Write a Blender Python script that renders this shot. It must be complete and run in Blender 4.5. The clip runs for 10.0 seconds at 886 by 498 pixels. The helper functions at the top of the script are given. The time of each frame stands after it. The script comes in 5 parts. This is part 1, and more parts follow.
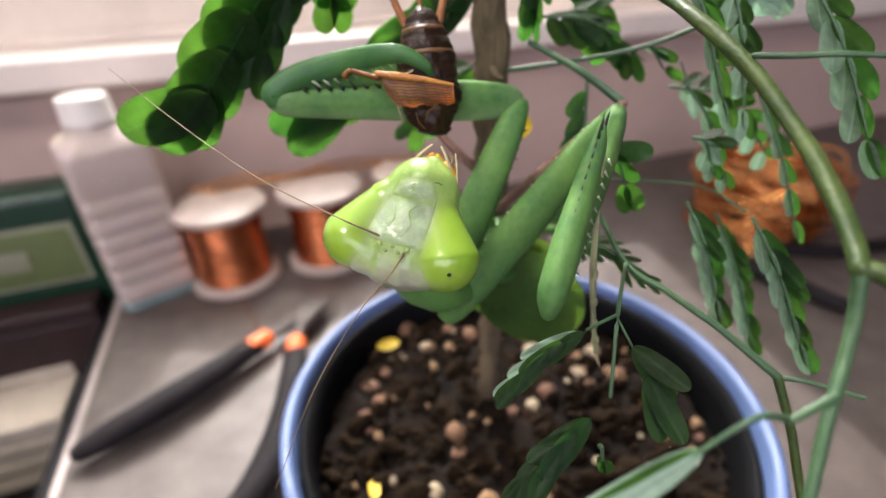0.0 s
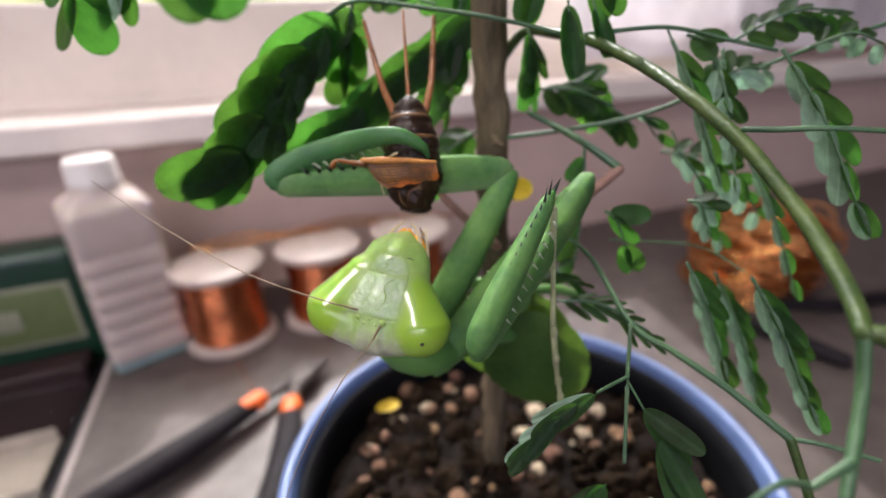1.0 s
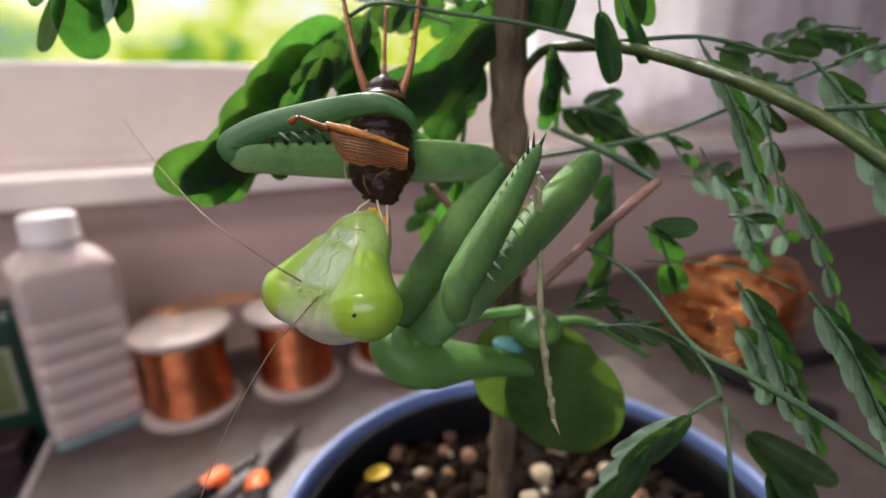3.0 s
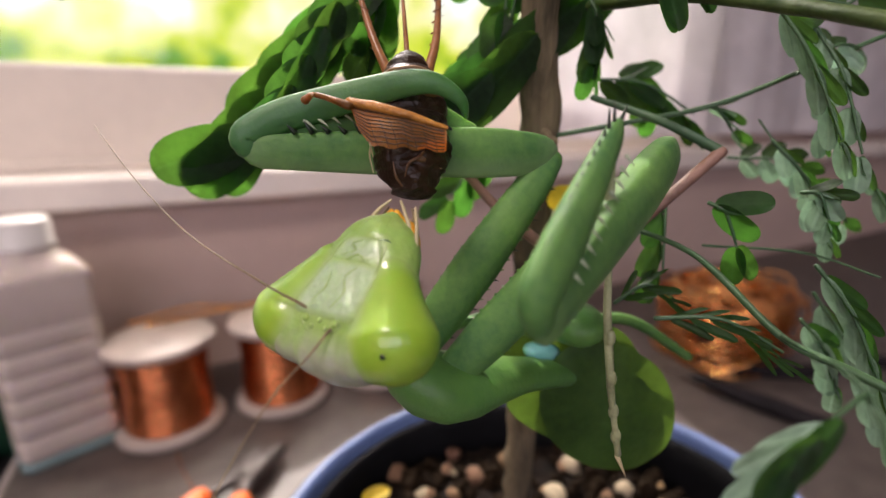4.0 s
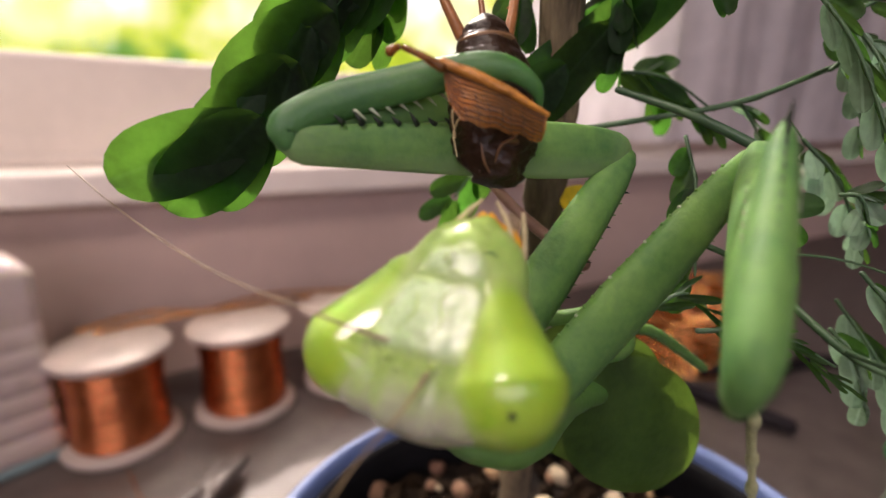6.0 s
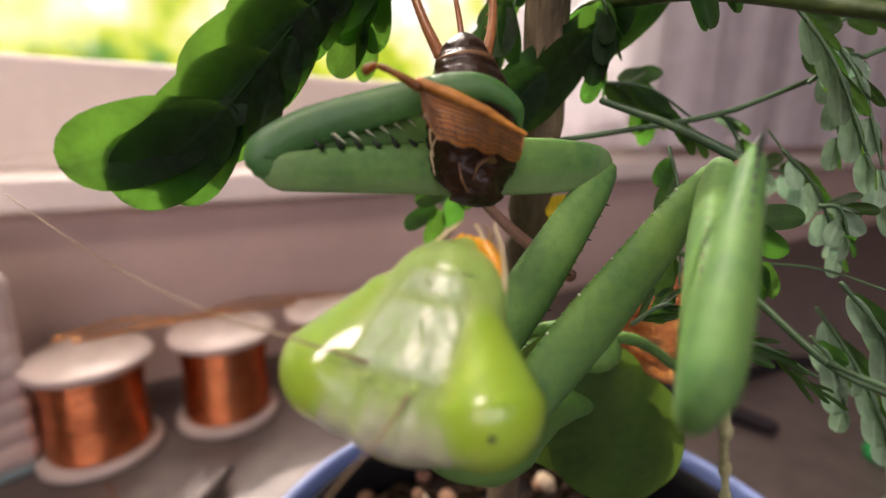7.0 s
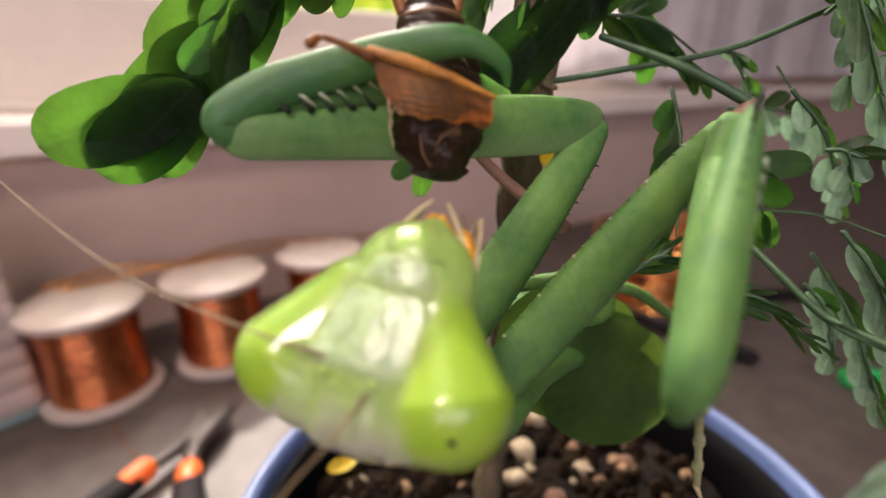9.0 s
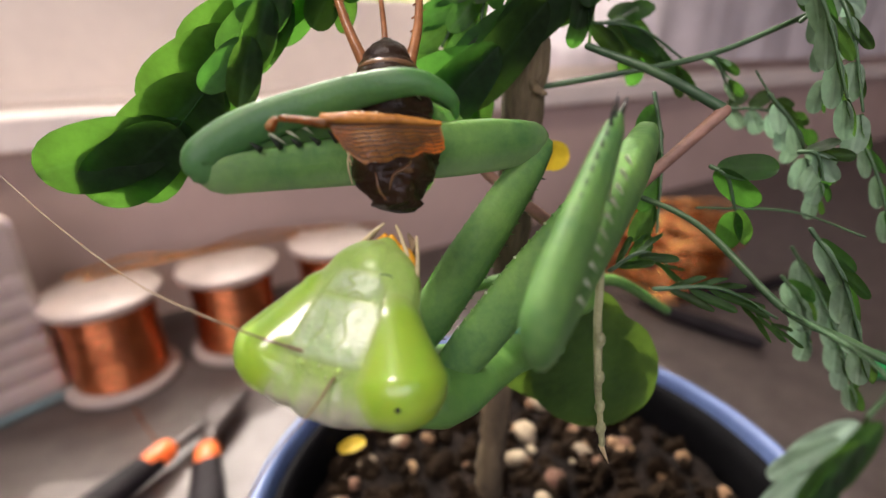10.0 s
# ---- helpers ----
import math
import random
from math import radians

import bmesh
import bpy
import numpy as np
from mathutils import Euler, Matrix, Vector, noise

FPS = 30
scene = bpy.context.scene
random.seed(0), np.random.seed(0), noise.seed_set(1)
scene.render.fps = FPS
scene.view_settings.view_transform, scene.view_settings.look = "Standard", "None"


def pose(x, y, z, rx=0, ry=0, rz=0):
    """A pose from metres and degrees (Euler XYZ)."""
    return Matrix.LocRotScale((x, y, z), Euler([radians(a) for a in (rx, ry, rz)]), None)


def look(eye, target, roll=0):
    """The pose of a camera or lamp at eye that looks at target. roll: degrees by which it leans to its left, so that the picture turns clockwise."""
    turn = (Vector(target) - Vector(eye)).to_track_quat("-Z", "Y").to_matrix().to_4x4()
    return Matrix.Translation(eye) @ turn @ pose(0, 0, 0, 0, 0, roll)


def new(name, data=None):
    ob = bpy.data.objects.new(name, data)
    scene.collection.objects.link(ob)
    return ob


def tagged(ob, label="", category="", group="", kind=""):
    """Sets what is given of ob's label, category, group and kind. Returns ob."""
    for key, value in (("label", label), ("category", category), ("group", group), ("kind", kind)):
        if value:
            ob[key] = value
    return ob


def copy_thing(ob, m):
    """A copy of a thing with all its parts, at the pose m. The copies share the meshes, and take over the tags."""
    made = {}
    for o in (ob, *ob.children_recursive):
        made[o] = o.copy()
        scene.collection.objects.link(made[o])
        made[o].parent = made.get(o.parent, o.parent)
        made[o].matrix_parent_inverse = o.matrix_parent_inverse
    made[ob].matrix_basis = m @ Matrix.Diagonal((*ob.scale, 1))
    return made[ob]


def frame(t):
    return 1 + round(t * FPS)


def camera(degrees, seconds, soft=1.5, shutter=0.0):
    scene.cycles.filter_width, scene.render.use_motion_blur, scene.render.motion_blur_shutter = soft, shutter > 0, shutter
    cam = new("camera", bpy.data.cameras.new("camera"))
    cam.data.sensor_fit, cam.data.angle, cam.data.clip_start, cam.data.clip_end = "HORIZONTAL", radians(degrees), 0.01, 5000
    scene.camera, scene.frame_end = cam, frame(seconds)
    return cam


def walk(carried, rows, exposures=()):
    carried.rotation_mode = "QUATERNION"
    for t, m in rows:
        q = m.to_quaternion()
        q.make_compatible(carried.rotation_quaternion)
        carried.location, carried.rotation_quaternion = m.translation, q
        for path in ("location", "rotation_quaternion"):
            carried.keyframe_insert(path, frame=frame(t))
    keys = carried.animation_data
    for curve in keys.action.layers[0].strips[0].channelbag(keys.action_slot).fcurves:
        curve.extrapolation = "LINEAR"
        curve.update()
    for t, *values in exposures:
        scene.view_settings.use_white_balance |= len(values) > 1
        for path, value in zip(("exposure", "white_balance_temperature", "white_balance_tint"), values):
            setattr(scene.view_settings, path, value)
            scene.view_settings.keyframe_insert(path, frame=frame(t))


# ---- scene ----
cam = camera(84.9, 10.0, soft=1.4)
cam.data.dof.use_dof = True
cam.data.dof.focus_distance = 0.0305
cam.data.dof.aperture_fstop = 28
PATH = [
    (0, pose(0.00003, -0.00002, 0.13601, 59.25, 1.66, -0.58)),
    (0.5, pose(-0.00029, -0.00160, 0.13686, 63.05, 1.56, -0.66)),
    (1, pose(-0.00086, -0.00046, 0.13687, 65.78, 1.77, -1.19)),
    (1.5, pose(-0.00194, -0.00055, 0.13804, 68.33, 1.85, -1.88)),
    (2, pose(-0.00289, -0.00015, 0.13703, 70.06, 1.56, -2.85)),
    (2.5, pose(-0.00414, 0.00111, 0.13417, 71.84, 1.30, -3.95)),
    (4, pose(-0.00860, 0.00839, 0.12730, 75.32, 0.35, -6.40)),
    (4.5, pose(-0.00928, 0.01127, 0.12585, 75.35, -0.03, -7.23)),
    (5, pose(-0.01005, 0.01114, 0.12633, 75.47, -0.43, -8.08)),
    (6.5, pose(-0.01207, 0.01367, 0.12638, 75.81, -1.04, -11.60)),
    (7, pose(-0.01164, 0.01343, 0.12685, 76.10, -1.10, -12.21)),
    (7.5, pose(-0.01124, 0.01375, 0.12558, 75.99, -1.17, -12.71)),
    (8, pose(-0.01177, 0.01321, 0.12597, 75.14, -1.20, -12.93)),
    (8.5, pose(-0.01195, 0.01363, 0.12708, 72.71, -0.99, -13.03)),
    (9, pose(-0.01110, 0.01508, 0.12743, 68.88, -0.48, -13.41)),
    (9.5, pose(-0.01083, 0.01353, 0.12858, 67.63, -0.22, -12.97)),
    (10, pose(-0.01069, 0.01250, 0.12922, 67.30, 0.25, -12.43)),
]

walk(cam, PATH, exposures=[(0, 0.20, 6200, 12), (0.5, 0.10, 6100, 12), (1, -0.02, 6030, 14), (1.5, -0.09, 5930, 16), (2, -0.09, 5980, 16), (2.5, -0.32, 6030, 15), (4, -0.18, 6550, 16), (4.5, -0.15, 6650, 16), (6.5, -0.17, 6930, 21), (7, -0.14, 6950, 21), (8.5, -0.16, 6880, 20), (9.5, 0.05, 6740, 16), (10, 0.03, 6600, 15)])

U = 0.0085  # metres to one unit of the plan; the plan is in units, z up from the worktop

# ---- world and light ----
world = bpy.data.worlds.new("sky")
scene.world = world
world.use_nodes = True
wn = world.node_tree.nodes
sky = wn.new("ShaderNodeTexSky")
sky.sky_type = "NISHITA"
sky.sun_disc = False
sky.sun_elevation = radians(48)
sky.sun_rotation = radians(-25)
world.node_tree.links.new(sky.outputs["Color"], wn["Background"].inputs["Color"])
wn["Background"].inputs["Strength"].default_value = 0.15
sun = new("sun", bpy.data.lights.new("sun", "SUN"))
sun.data.energy = 4.4
sun.data.angle = radians(0.6)
sun.data.color = (1.0, 0.94, 0.85)
sun.matrix_world = look((-0.4, 2.0, 2.3), (0, 0, 0))
# daylight of the room's other window, behind the camera, and a small lamp over the bench
day = new("room_daylight", bpy.data.lights.new("room_daylight", "AREA"))
day.data.shape, day.data.size, day.data.size_y = "RECTANGLE", 1.4, 0.6
day.data.energy = 8.0
day.data.color = (1.0, 0.90, 0.98)
day.matrix_world = look((-0.25, -1.2, 0.50), (-0.02, 0.05, 0.12))
lamp = new("bench_lamp", bpy.data.lights.new("bench_lamp", "AREA"))
lamp.data.shape, lamp.data.size = "DISK", 0.16
lamp.data.energy = 2.3
lamp.data.color = (1.0, 0.9, 0.82)
lamp.matrix_world = look((-0.21, -0.17, 0.64), (0, 0.04, 0.11))

# ---- materials ----
def material(name, colour, rough=0.5, metal=0.0, vary=0.12, scale=60.0, bump=0.0, bscale=None, spread=0.0,
             sss=0.0, coat=0.0, second=None, detail=6.0, translucent=0.0, translucent_gain=2.4, spec=0.5):
    """A surface with mottling at two scales, fine relief and, over many objects, a spread of tone."""
    m = bpy.data.materials.new(name)
    m.use_nodes = True
    nt = m.node_tree
    n, ln = nt.nodes, nt.links
    b = n["Principled BSDF"]
    b.inputs["Roughness"].default_value = rough
    b.inputs["Metallic"].default_value = metal
    b.inputs["Specular IOR Level"].default_value = spec
    b.inputs["Coat Weight"].default_value = coat
    b.inputs["Coat Roughness"].default_value = 0.12
    tc = n.new("ShaderNodeTexCoord")
    big, fine = n.new("ShaderNodeTexNoise"), n.new("ShaderNodeTexNoise")
    big.inputs["Scale"].default_value = scale
    big.inputs["Detail"].default_value = detail
    fine.inputs["Scale"].default_value = scale * 7.3
    fine.inputs["Detail"].default_value = 3
    for k in (big, fine):
        ln.new(tc.outputs["Object"], k.inputs["Vector"])
    add = n.new("ShaderNodeMath")
    add.operation = "MULTIPLY_ADD"
    add.inputs[1].default_value = 0.35
    ln.new(fine.outputs["Fac"], add.inputs[0])
    ln.new(big.outputs["Fac"], add.inputs[2])
    ramp = n.new("ShaderNodeValToRGB")
    ramp.color_ramp.elements[0].position, ramp.color_ramp.elements[1].position = 0.42, 0.92
    other = second or tuple(c * (1 - 2.2 * vary) for c in colour)
    light = tuple(min(1.0, c * (1 + vary)) for c in colour)
    ramp.color_ramp.elements[0].color = (*other, 1)
    ramp.color_ramp.elements[1].color = (*light, 1)
    ln.new(add.outputs[0], ramp.inputs["Fac"])
    out = ramp.outputs["Color"]
    if spread:
        info, hsv, mr = n.new("ShaderNodeObjectInfo"), n.new("ShaderNodeHueSaturation"), n.new("ShaderNodeMapRange")
        mr.inputs["To Min"].default_value, mr.inputs["To Max"].default_value = 1 - spread, 1 + spread
        ln.new(info.outputs["Random"], mr.inputs["Value"])
        ln.new(mr.outputs["Result"], hsv.inputs["Value"])
        mh = n.new("ShaderNodeMapRange")
        mh.inputs["To Min"].default_value, mh.inputs["To Max"].default_value = 0.5 - spread * 0.06, 0.5 + spread * 0.05
        ln.new(info.outputs["Random"], mh.inputs["Value"])
        ln.new(mh.outputs["Result"], hsv.inputs["Hue"])
        ln.new(out, hsv.inputs["Color"])
        out = hsv.outputs["Color"]
    ln.new(out, b.inputs["Base Color"])
    if sss:
        b.inputs["Subsurface Weight"].default_value = sss
        b.inputs["Subsurface Radius"].default_value = (0.6, 1.0, 0.25)
        b.inputs["Subsurface Scale"].default_value = 0.0012
    if bump:
        bn, bp = n.new("ShaderNodeTexNoise"), n.new("ShaderNodeBump")
        bn.inputs["Scale"].default_value = bscale or scale * 6
        bn.inputs["Detail"].default_value = 5
        bp.inputs["Strength"].default_value = bump
        bp.inputs["Distance"].default_value = 0.0006
        ln.new(tc.outputs["Object"], bn.inputs["Vector"])
        ln.new(bn.outputs["Fac"], bp.inputs["Height"])
        ln.new(bp.outputs["Normal"], b.inputs["Normal"])
    if translucent:
        tr, mix = n.new("ShaderNodeBsdfTranslucent"), n.new("ShaderNodeMixShader")
        gain = n.new("ShaderNodeHueSaturation")
        gain.inputs["Value"].default_value = translucent_gain
        gain.inputs["Hue"].default_value = 0.462
        gain.inputs["Saturation"].default_value = 1.1 if translucent_gain < 5 else 1.45
        ln.new(out, gain.inputs["Color"])
        ln.new(gain.outputs["Color"], tr.inputs["Color"])
        mix.inputs["Fac"].default_value = translucent
        ln.new(b.outputs["BSDF"], mix.inputs[1])
        ln.new(tr.outputs["BSDF"], mix.inputs[2])
        ln.new(mix.outputs["Shader"], n["Material Output"].inputs["Surface"])
    return m


def leaf_material(name, colour, translucent):
    """Leaf blade with a pale midrib and fine side veins on the blade's own length and width."""
    m = material(name, colour, rough=0.48, vary=0.2, scale=260, bump=0.12, bscale=2500, spread=0.28, translucent=translucent, translucent_gain=12.0, spec=0.14)
    nt = m.node_tree
    n, ln = nt.nodes, nt.links
    tc, sep, side, rib, wave, veins, mix = (n.new("ShaderNode" + k) for k in ("TexCoord", "SeparateXYZ", "Math", "MapRange", "TexWave", "Math", "MixRGB"))
    side.operation = "ABSOLUTE"
    ln.new(tc.outputs["Object"], sep.inputs["Vector"])
    ln.new(sep.outputs["Y"], side.inputs[0])
    ln.new(side.outputs[0], rib.inputs["Value"])
    rib.inputs["From Min"].default_value, rib.inputs["From Max"].default_value = 0.018 * 0.0085, 0.006 * 0.0085
    wave.bands_direction = "X"
    wave.inputs["Scale"].default_value, wave.inputs["Distortion"].default_value = 420, 3.0
    ln.new(tc.outputs["Object"], wave.inputs["Vector"])
    veins.operation = "MULTIPLY_ADD"
    veins.inputs[1].default_value = 0.18
    ln.new(wave.outputs["Fac"], veins.inputs[0])
    ln.new(rib.outputs["Result"], veins.inputs[2])
    veins.use_clamp = True
    ln.new(veins.outputs[0], mix.inputs["Fac"])
    base_in = n["Principled BSDF"].inputs["Base Color"]
    ln.new(base_in.links[0].from_socket, mix.inputs["Color1"])
    mix.inputs["Color2"].default_value = (*(min(1.0, c * 1.35 + 0.008) for c in colour), 1)
    ln.new(mix.outputs["Color"], base_in)
    return m


m_leaf = leaf_material("leaf_green", (0.0125, 0.030, 0.0115), 0.46)
m_leaf_pale = leaf_material("leaf_pale", (0.19, 0.275, 0.21), 0.06)
m_yellow = material("yellow_leaf", (0.80, 0.58, 0.02), rough=0.5, vary=0.15, scale=300)
m_stem = material("green_stem", (0.055, 0.115, 0.045), rough=0.42, vary=0.2, scale=220, bump=0.2, second=(0.035, 0.085, 0.045))
m_branch = material("branch_bark_green", (0.062, 0.092, 0.022), rough=0.38, vary=0.3, scale=420, bump=0.2, bscale=1800, second=(0.022, 0.05, 0.011))
m_trunk = material("trunk_bark", (0.19, 0.145, 0.082), rough=0.85, vary=0.3, scale=210, bump=1.0, bscale=800, second=(0.018, 0.013, 0.007))
# the bark's grain runs up the trunk
nt = m_trunk.node_tree
grain = nt.nodes.new("ShaderNodeMapping")
grain.inputs["Scale"].default_value = (1.6, 1.6, 0.28)
nt.links.new(nt.nodes.new("ShaderNodeTexCoord").outputs["Object"], grain.inputs["Vector"])
for node in nt.nodes:
    if node.type == "TEX_NOISE":
        nt.links.new(grain.outputs["Vector"], node.inputs["Vector"])
m_body = material("mantis_green", (0.115, 0.25, 0.05), rough=0.45, vary=0.16, scale=170, bump=0.12, bscale=2600, sss=0.25, second=(0.07, 0.20, 0.05))
m_arm = material("mantis_arm_green", (0.125, 0.25, 0.064), spec=0.26, rough=0.58, vary=0.26, scale=260, bump=0.13, bscale=3200, sss=0.25, second=(0.05, 0.145, 0.048))
# pale margin along the underside and the knees
nt = m_arm.node_tree
base_in = nt.nodes["Principled BSDF"].inputs["Base Color"]
arm_green = base_in.links[0].from_socket
pale_at, pale_mix = nt.nodes.new("ShaderNodeAttribute"), nt.nodes.new("ShaderNodeMixRGB")
pale_at.attribute_name = "margin"
pale_mix.inputs["Color2"].default_value = (0.27, 0.39, 0.19, 1)
nt.links.new(pale_at.outputs["Fac"], pale_mix.inputs["Fac"])
nt.links.new(arm_green, pale_mix.inputs["Color1"])
nt.links.new(pale_mix.outputs["Color"], base_in)
m_tibia = material("mantis_shin_green", (0.062, 0.175, 0.042), rough=0.45, vary=0.2, scale=230, bump=0.1, bscale=3500, sss=0.2, second=(0.045, 0.145, 0.055))
m_face = material("mantis_face", (0.36, 0.52, 0.14), rough=0.3, vary=0.16, scale=330, bump=0.3, bscale=900, sss=0.35, second=(0.25, 0.42, 0.09), coat=0.25)
# whitish marking over the crown, between the eyes
nt = m_face.node_tree
base_in = nt.nodes["Principled BSDF"].inputs["Base Color"]
face_green = base_in.links[0].from_socket
ftc, fsep, fedge, fnoise, fsum, fmix = (nt.nodes.new("ShaderNode" + k) for k in ("TexCoord", "SeparateXYZ", "MapRange", "TexNoise", "Math", "MixRGB"))
nt.links.new(ftc.outputs["Object"], fsep.inputs["Vector"])
nt.links.new(ftc.outputs["Object"], fnoise.inputs["Vector"])
streak = nt.nodes.new("ShaderNodeMapping")
streak.inputs["Scale"].default_value = (1.0, 1.0, 0.22)
nt.links.new(ftc.outputs["Object"], streak.inputs["Vector"])
nt.links.new(streak.outputs["Vector"], fnoise.inputs["Vector"])
fnoise.inputs["Scale"].default_value = 700
fsum.operation = "MULTIPLY_ADD"
fsum.inputs[1].default_value = 0.0034
nt.links.new(fnoise.outputs["Fac"], fsum.inputs[0])
nt.links.new(fsep.outputs["Z"], fsum.inputs[2])
nt.links.new(fsum.outputs[0], fedge.inputs["Value"])
fedge.inputs["From Min"].default_value, fedge.inputs["From Max"].default_value = 0.06 * U, -0.16 * U
fedge.inputs["To Max"].default_value = 0.75
nt.links.new(fedge.outputs["Result"], fmix.inputs["Fac"])
nt.links.new(face_green, fmix.inputs["Color1"])
fmix.inputs["Color2"].default_value = (0.44, 0.42, 0.36, 1)
nt.links.new(fmix.outputs["Color"], base_in)
m_plate = material("mantis_face_plate", (0.45, 0.56, 0.35), rough=0.27, vary=0.14, scale=420, bump=0.9, bscale=480, sss=0.3, coat=0.25, second=(0.31, 0.45, 0.21))
nt = m_plate.node_tree
base_in = nt.nodes["Principled BSDF"].inputs["Base Color"]
plate_pale = base_in.links[0].from_socket
rim_at, rim_mix = nt.nodes.new("ShaderNodeAttribute"), nt.nodes.new("ShaderNodeMixRGB")
rim_at.attribute_name = "margin"
rim_mix.inputs["Color1"].default_value = (0.34, 0.50, 0.15, 1)
nt.links.new(rim_at.outputs["Fac"], rim_mix.inputs["Fac"])
nt.links.new(plate_pale, rim_mix.inputs["Color2"])
nt.links.new(rim_mix.outputs["Color"], base_in)
m_eye = material("mantis_eye", (0.31, 0.47, 0.035), rough=0.42, vary=0.1, scale=120, sss=0.4, coat=1.0, second=(0.23, 0.46, 0.035))
m_eye.node_tree.nodes["Principled BSDF"].inputs["Coat Roughness"].default_value = 0.1
# the eye's colour fades into the face along its inner margin
nt = m_eye.node_tree
base_in = nt.nodes["Principled BSDF"].inputs["Base Color"]
eye_green = base_in.links[0].from_socket
etc, emix = nt.nodes.new("ShaderNodeAttribute"), nt.nodes.new("ShaderNodeMixRGB")
etc.attribute_name = "margin"
nt.links.new(etc.outputs["Fac"], emix.inputs["Fac"])
emix.inputs["Color1"].default_value = (0.34, 0.50, 0.13, 1)
nt.links.new(eye_green, emix.inputs["Color2"])
nt.links.new(emix.outputs["Color"], base_in)
m_wing = material("mantis_wing_green", (0.045, 0.105, 0.02), rough=0.5, vary=0.25, scale=190, bump=0.2, bscale=1600, second=(0.026, 0.066, 0.011), translucent=0.45, translucent_gain=2.1)
m_dot = material("black_spot", (0.01, 0.012, 0.008), rough=0.3)
m_spine = material("spine_dark", (0.02, 0.03, 0.02), rough=0.35)
m_spine_pale = material("spine_pale", (0.55, 0.62, 0.45), rough=0.35, second=(0.2, 0.25, 0.14), scale=700)
m_mouth = material("mouthpart_orange", (0.85, 0.43, 0.025), rough=0.3, vary=0.2, scale=500, sss=0.2, second=(0.62, 0.25, 0.02))
m_palp = material("palp_straw", (0.62, 0.52, 0.30), rough=0.4, vary=0.15, scale=600)
m_antenna = material("antenna_brown", (0.24, 0.17, 0.09), rough=0.55, vary=0.2, scale=700)
m_pink = material("leg_pinkish_brown", (0.28, 0.155, 0.115), rough=0.5, vary=0.2, scale=400, bump=0.2)
m_cyan = material("joint_membrane", (0.18, 0.46, 0.44), rough=0.25, vary=0.1, scale=400, sss=0.2)
m_tarsus = material("tarsus_straw_green", (0.42, 0.45, 0.24), rough=0.45, vary=0.25, scale=600)
m_cricket = material("cricket_brown", (0.030, 0.014, 0.006), rough=0.33, spec=0.35, vary=0.5, scale=300, bump=0.5, bscale=1300, second=(0.004, 0.0025, 0.002))
m_cricket_pale = material("cricket_pale_band", (0.12, 0.065, 0.03), rough=0.35, vary=0.3, scale=500, second=(0.2, 0.1, 0.04))
m_cricket_wing = material("cricket_wing", (0.36, 0.17, 0.04), rough=0.34, vary=0.3, scale=420, bump=0.3, bscale=1700, second=(0.10, 0.045, 0.012), translucent=0.35, translucent_gain=2.0)
m_orange_wing = material("cricket_wing_edge", (0.62, 0.27, 0.05), rough=0.3, vary=0.25, scale=420, bump=0.3, second=(0.22, 0.08, 0.02))
m_vein = material("cricket_wing_vein", (0.05, 0.022, 0.008), rough=0.4, vary=0.3, scale=500, second=(0.12, 0.05, 0.015))
m_cricket_leg = material("cricket_leg", (0.38, 0.16, 0.06), rough=0.3, vary=0.25, scale=500, second=(0.16, 0.06, 0.02))
m_pot = material("pot_blue_plastic", (0.105, 0.16, 0.33), rough=0.42, vary=0.08, scale=60, bump=0.1)
m_pot_in = material("pot_black_plastic", (0.006, 0.006, 0.007), rough=0.7, spec=0.08, vary=0.2, scale=60, bump=0.15)
m_soil = material("potting_soil", (0.010, 0.006, 0.004), rough=0.95, spec=0.15, vary=0.5, scale=300, bump=1.0, bscale=900, second=(0.0025, 0.002, 0.0018))
m_pebble = material("pebble_tan", (0.21, 0.115, 0.06), rough=0.8, vary=0.2, scale=300, bump=0.4, spread=0.35)
m_pebble_w = material("pebble_cream", (0.40, 0.32, 0.21), rough=0.75, vary=0.15, scale=300, bump=0.4, spread=0.15)
m_crumb = material("soil_crumb", (0.015, 0.008, 0.005), rough=0.95, spec=0.08, vary=0.3, scale=300, bump=0.6, spread=0.4)
m_table = material("worktop_grey_laminate", (0.100, 0.081, 0.072), rough=0.5, spec=0.5, vary=0.2, scale=90, bump=0.16, bscale=420, second=(0.062, 0.049, 0.043))
m_edge = material("worktop_edge", (0.42, 0.36, 0.34), rough=0.6, vary=0.1, scale=60)
m_wall = material("wall_mauve_paint", (0.54, 0.405, 0.35), rough=0.8, vary=0.06, scale=14, bump=0.2, bscale=500)
m_white = material("frame_cream_paint", (0.80, 0.71, 0.615), rough=0.55, vary=0.05, scale=20, bump=0.15, bscale=260)
m_sill = material("sill_cream_paint", (0.81, 0.73, 0.66), rough=0.5, vary=0.05, scale=24, bump=0.15, bscale=260)
m_ceiling = material("ceiling_paint", (0.75, 0.72, 0.70), rough=0.9, vary=0.04, scale=6)
m_floor = material("floor_brown", (0.16, 0.11, 0.08), rough=0.6, vary=0.2, scale=8)
m_curtain = material("curtain_pale_cloth", (0.82, 0.78, 0.80), rough=0.9, vary=0.08, scale=40, bump=0.2, bscale=1500, translucent=0.35, translucent_gain=1.0)
m_bottle = material("bottle_milky_plastic", (0.54, 0.455, 0.41), rough=0.4, vary=0.06, scale=50, bump=0.1, sss=0.15)
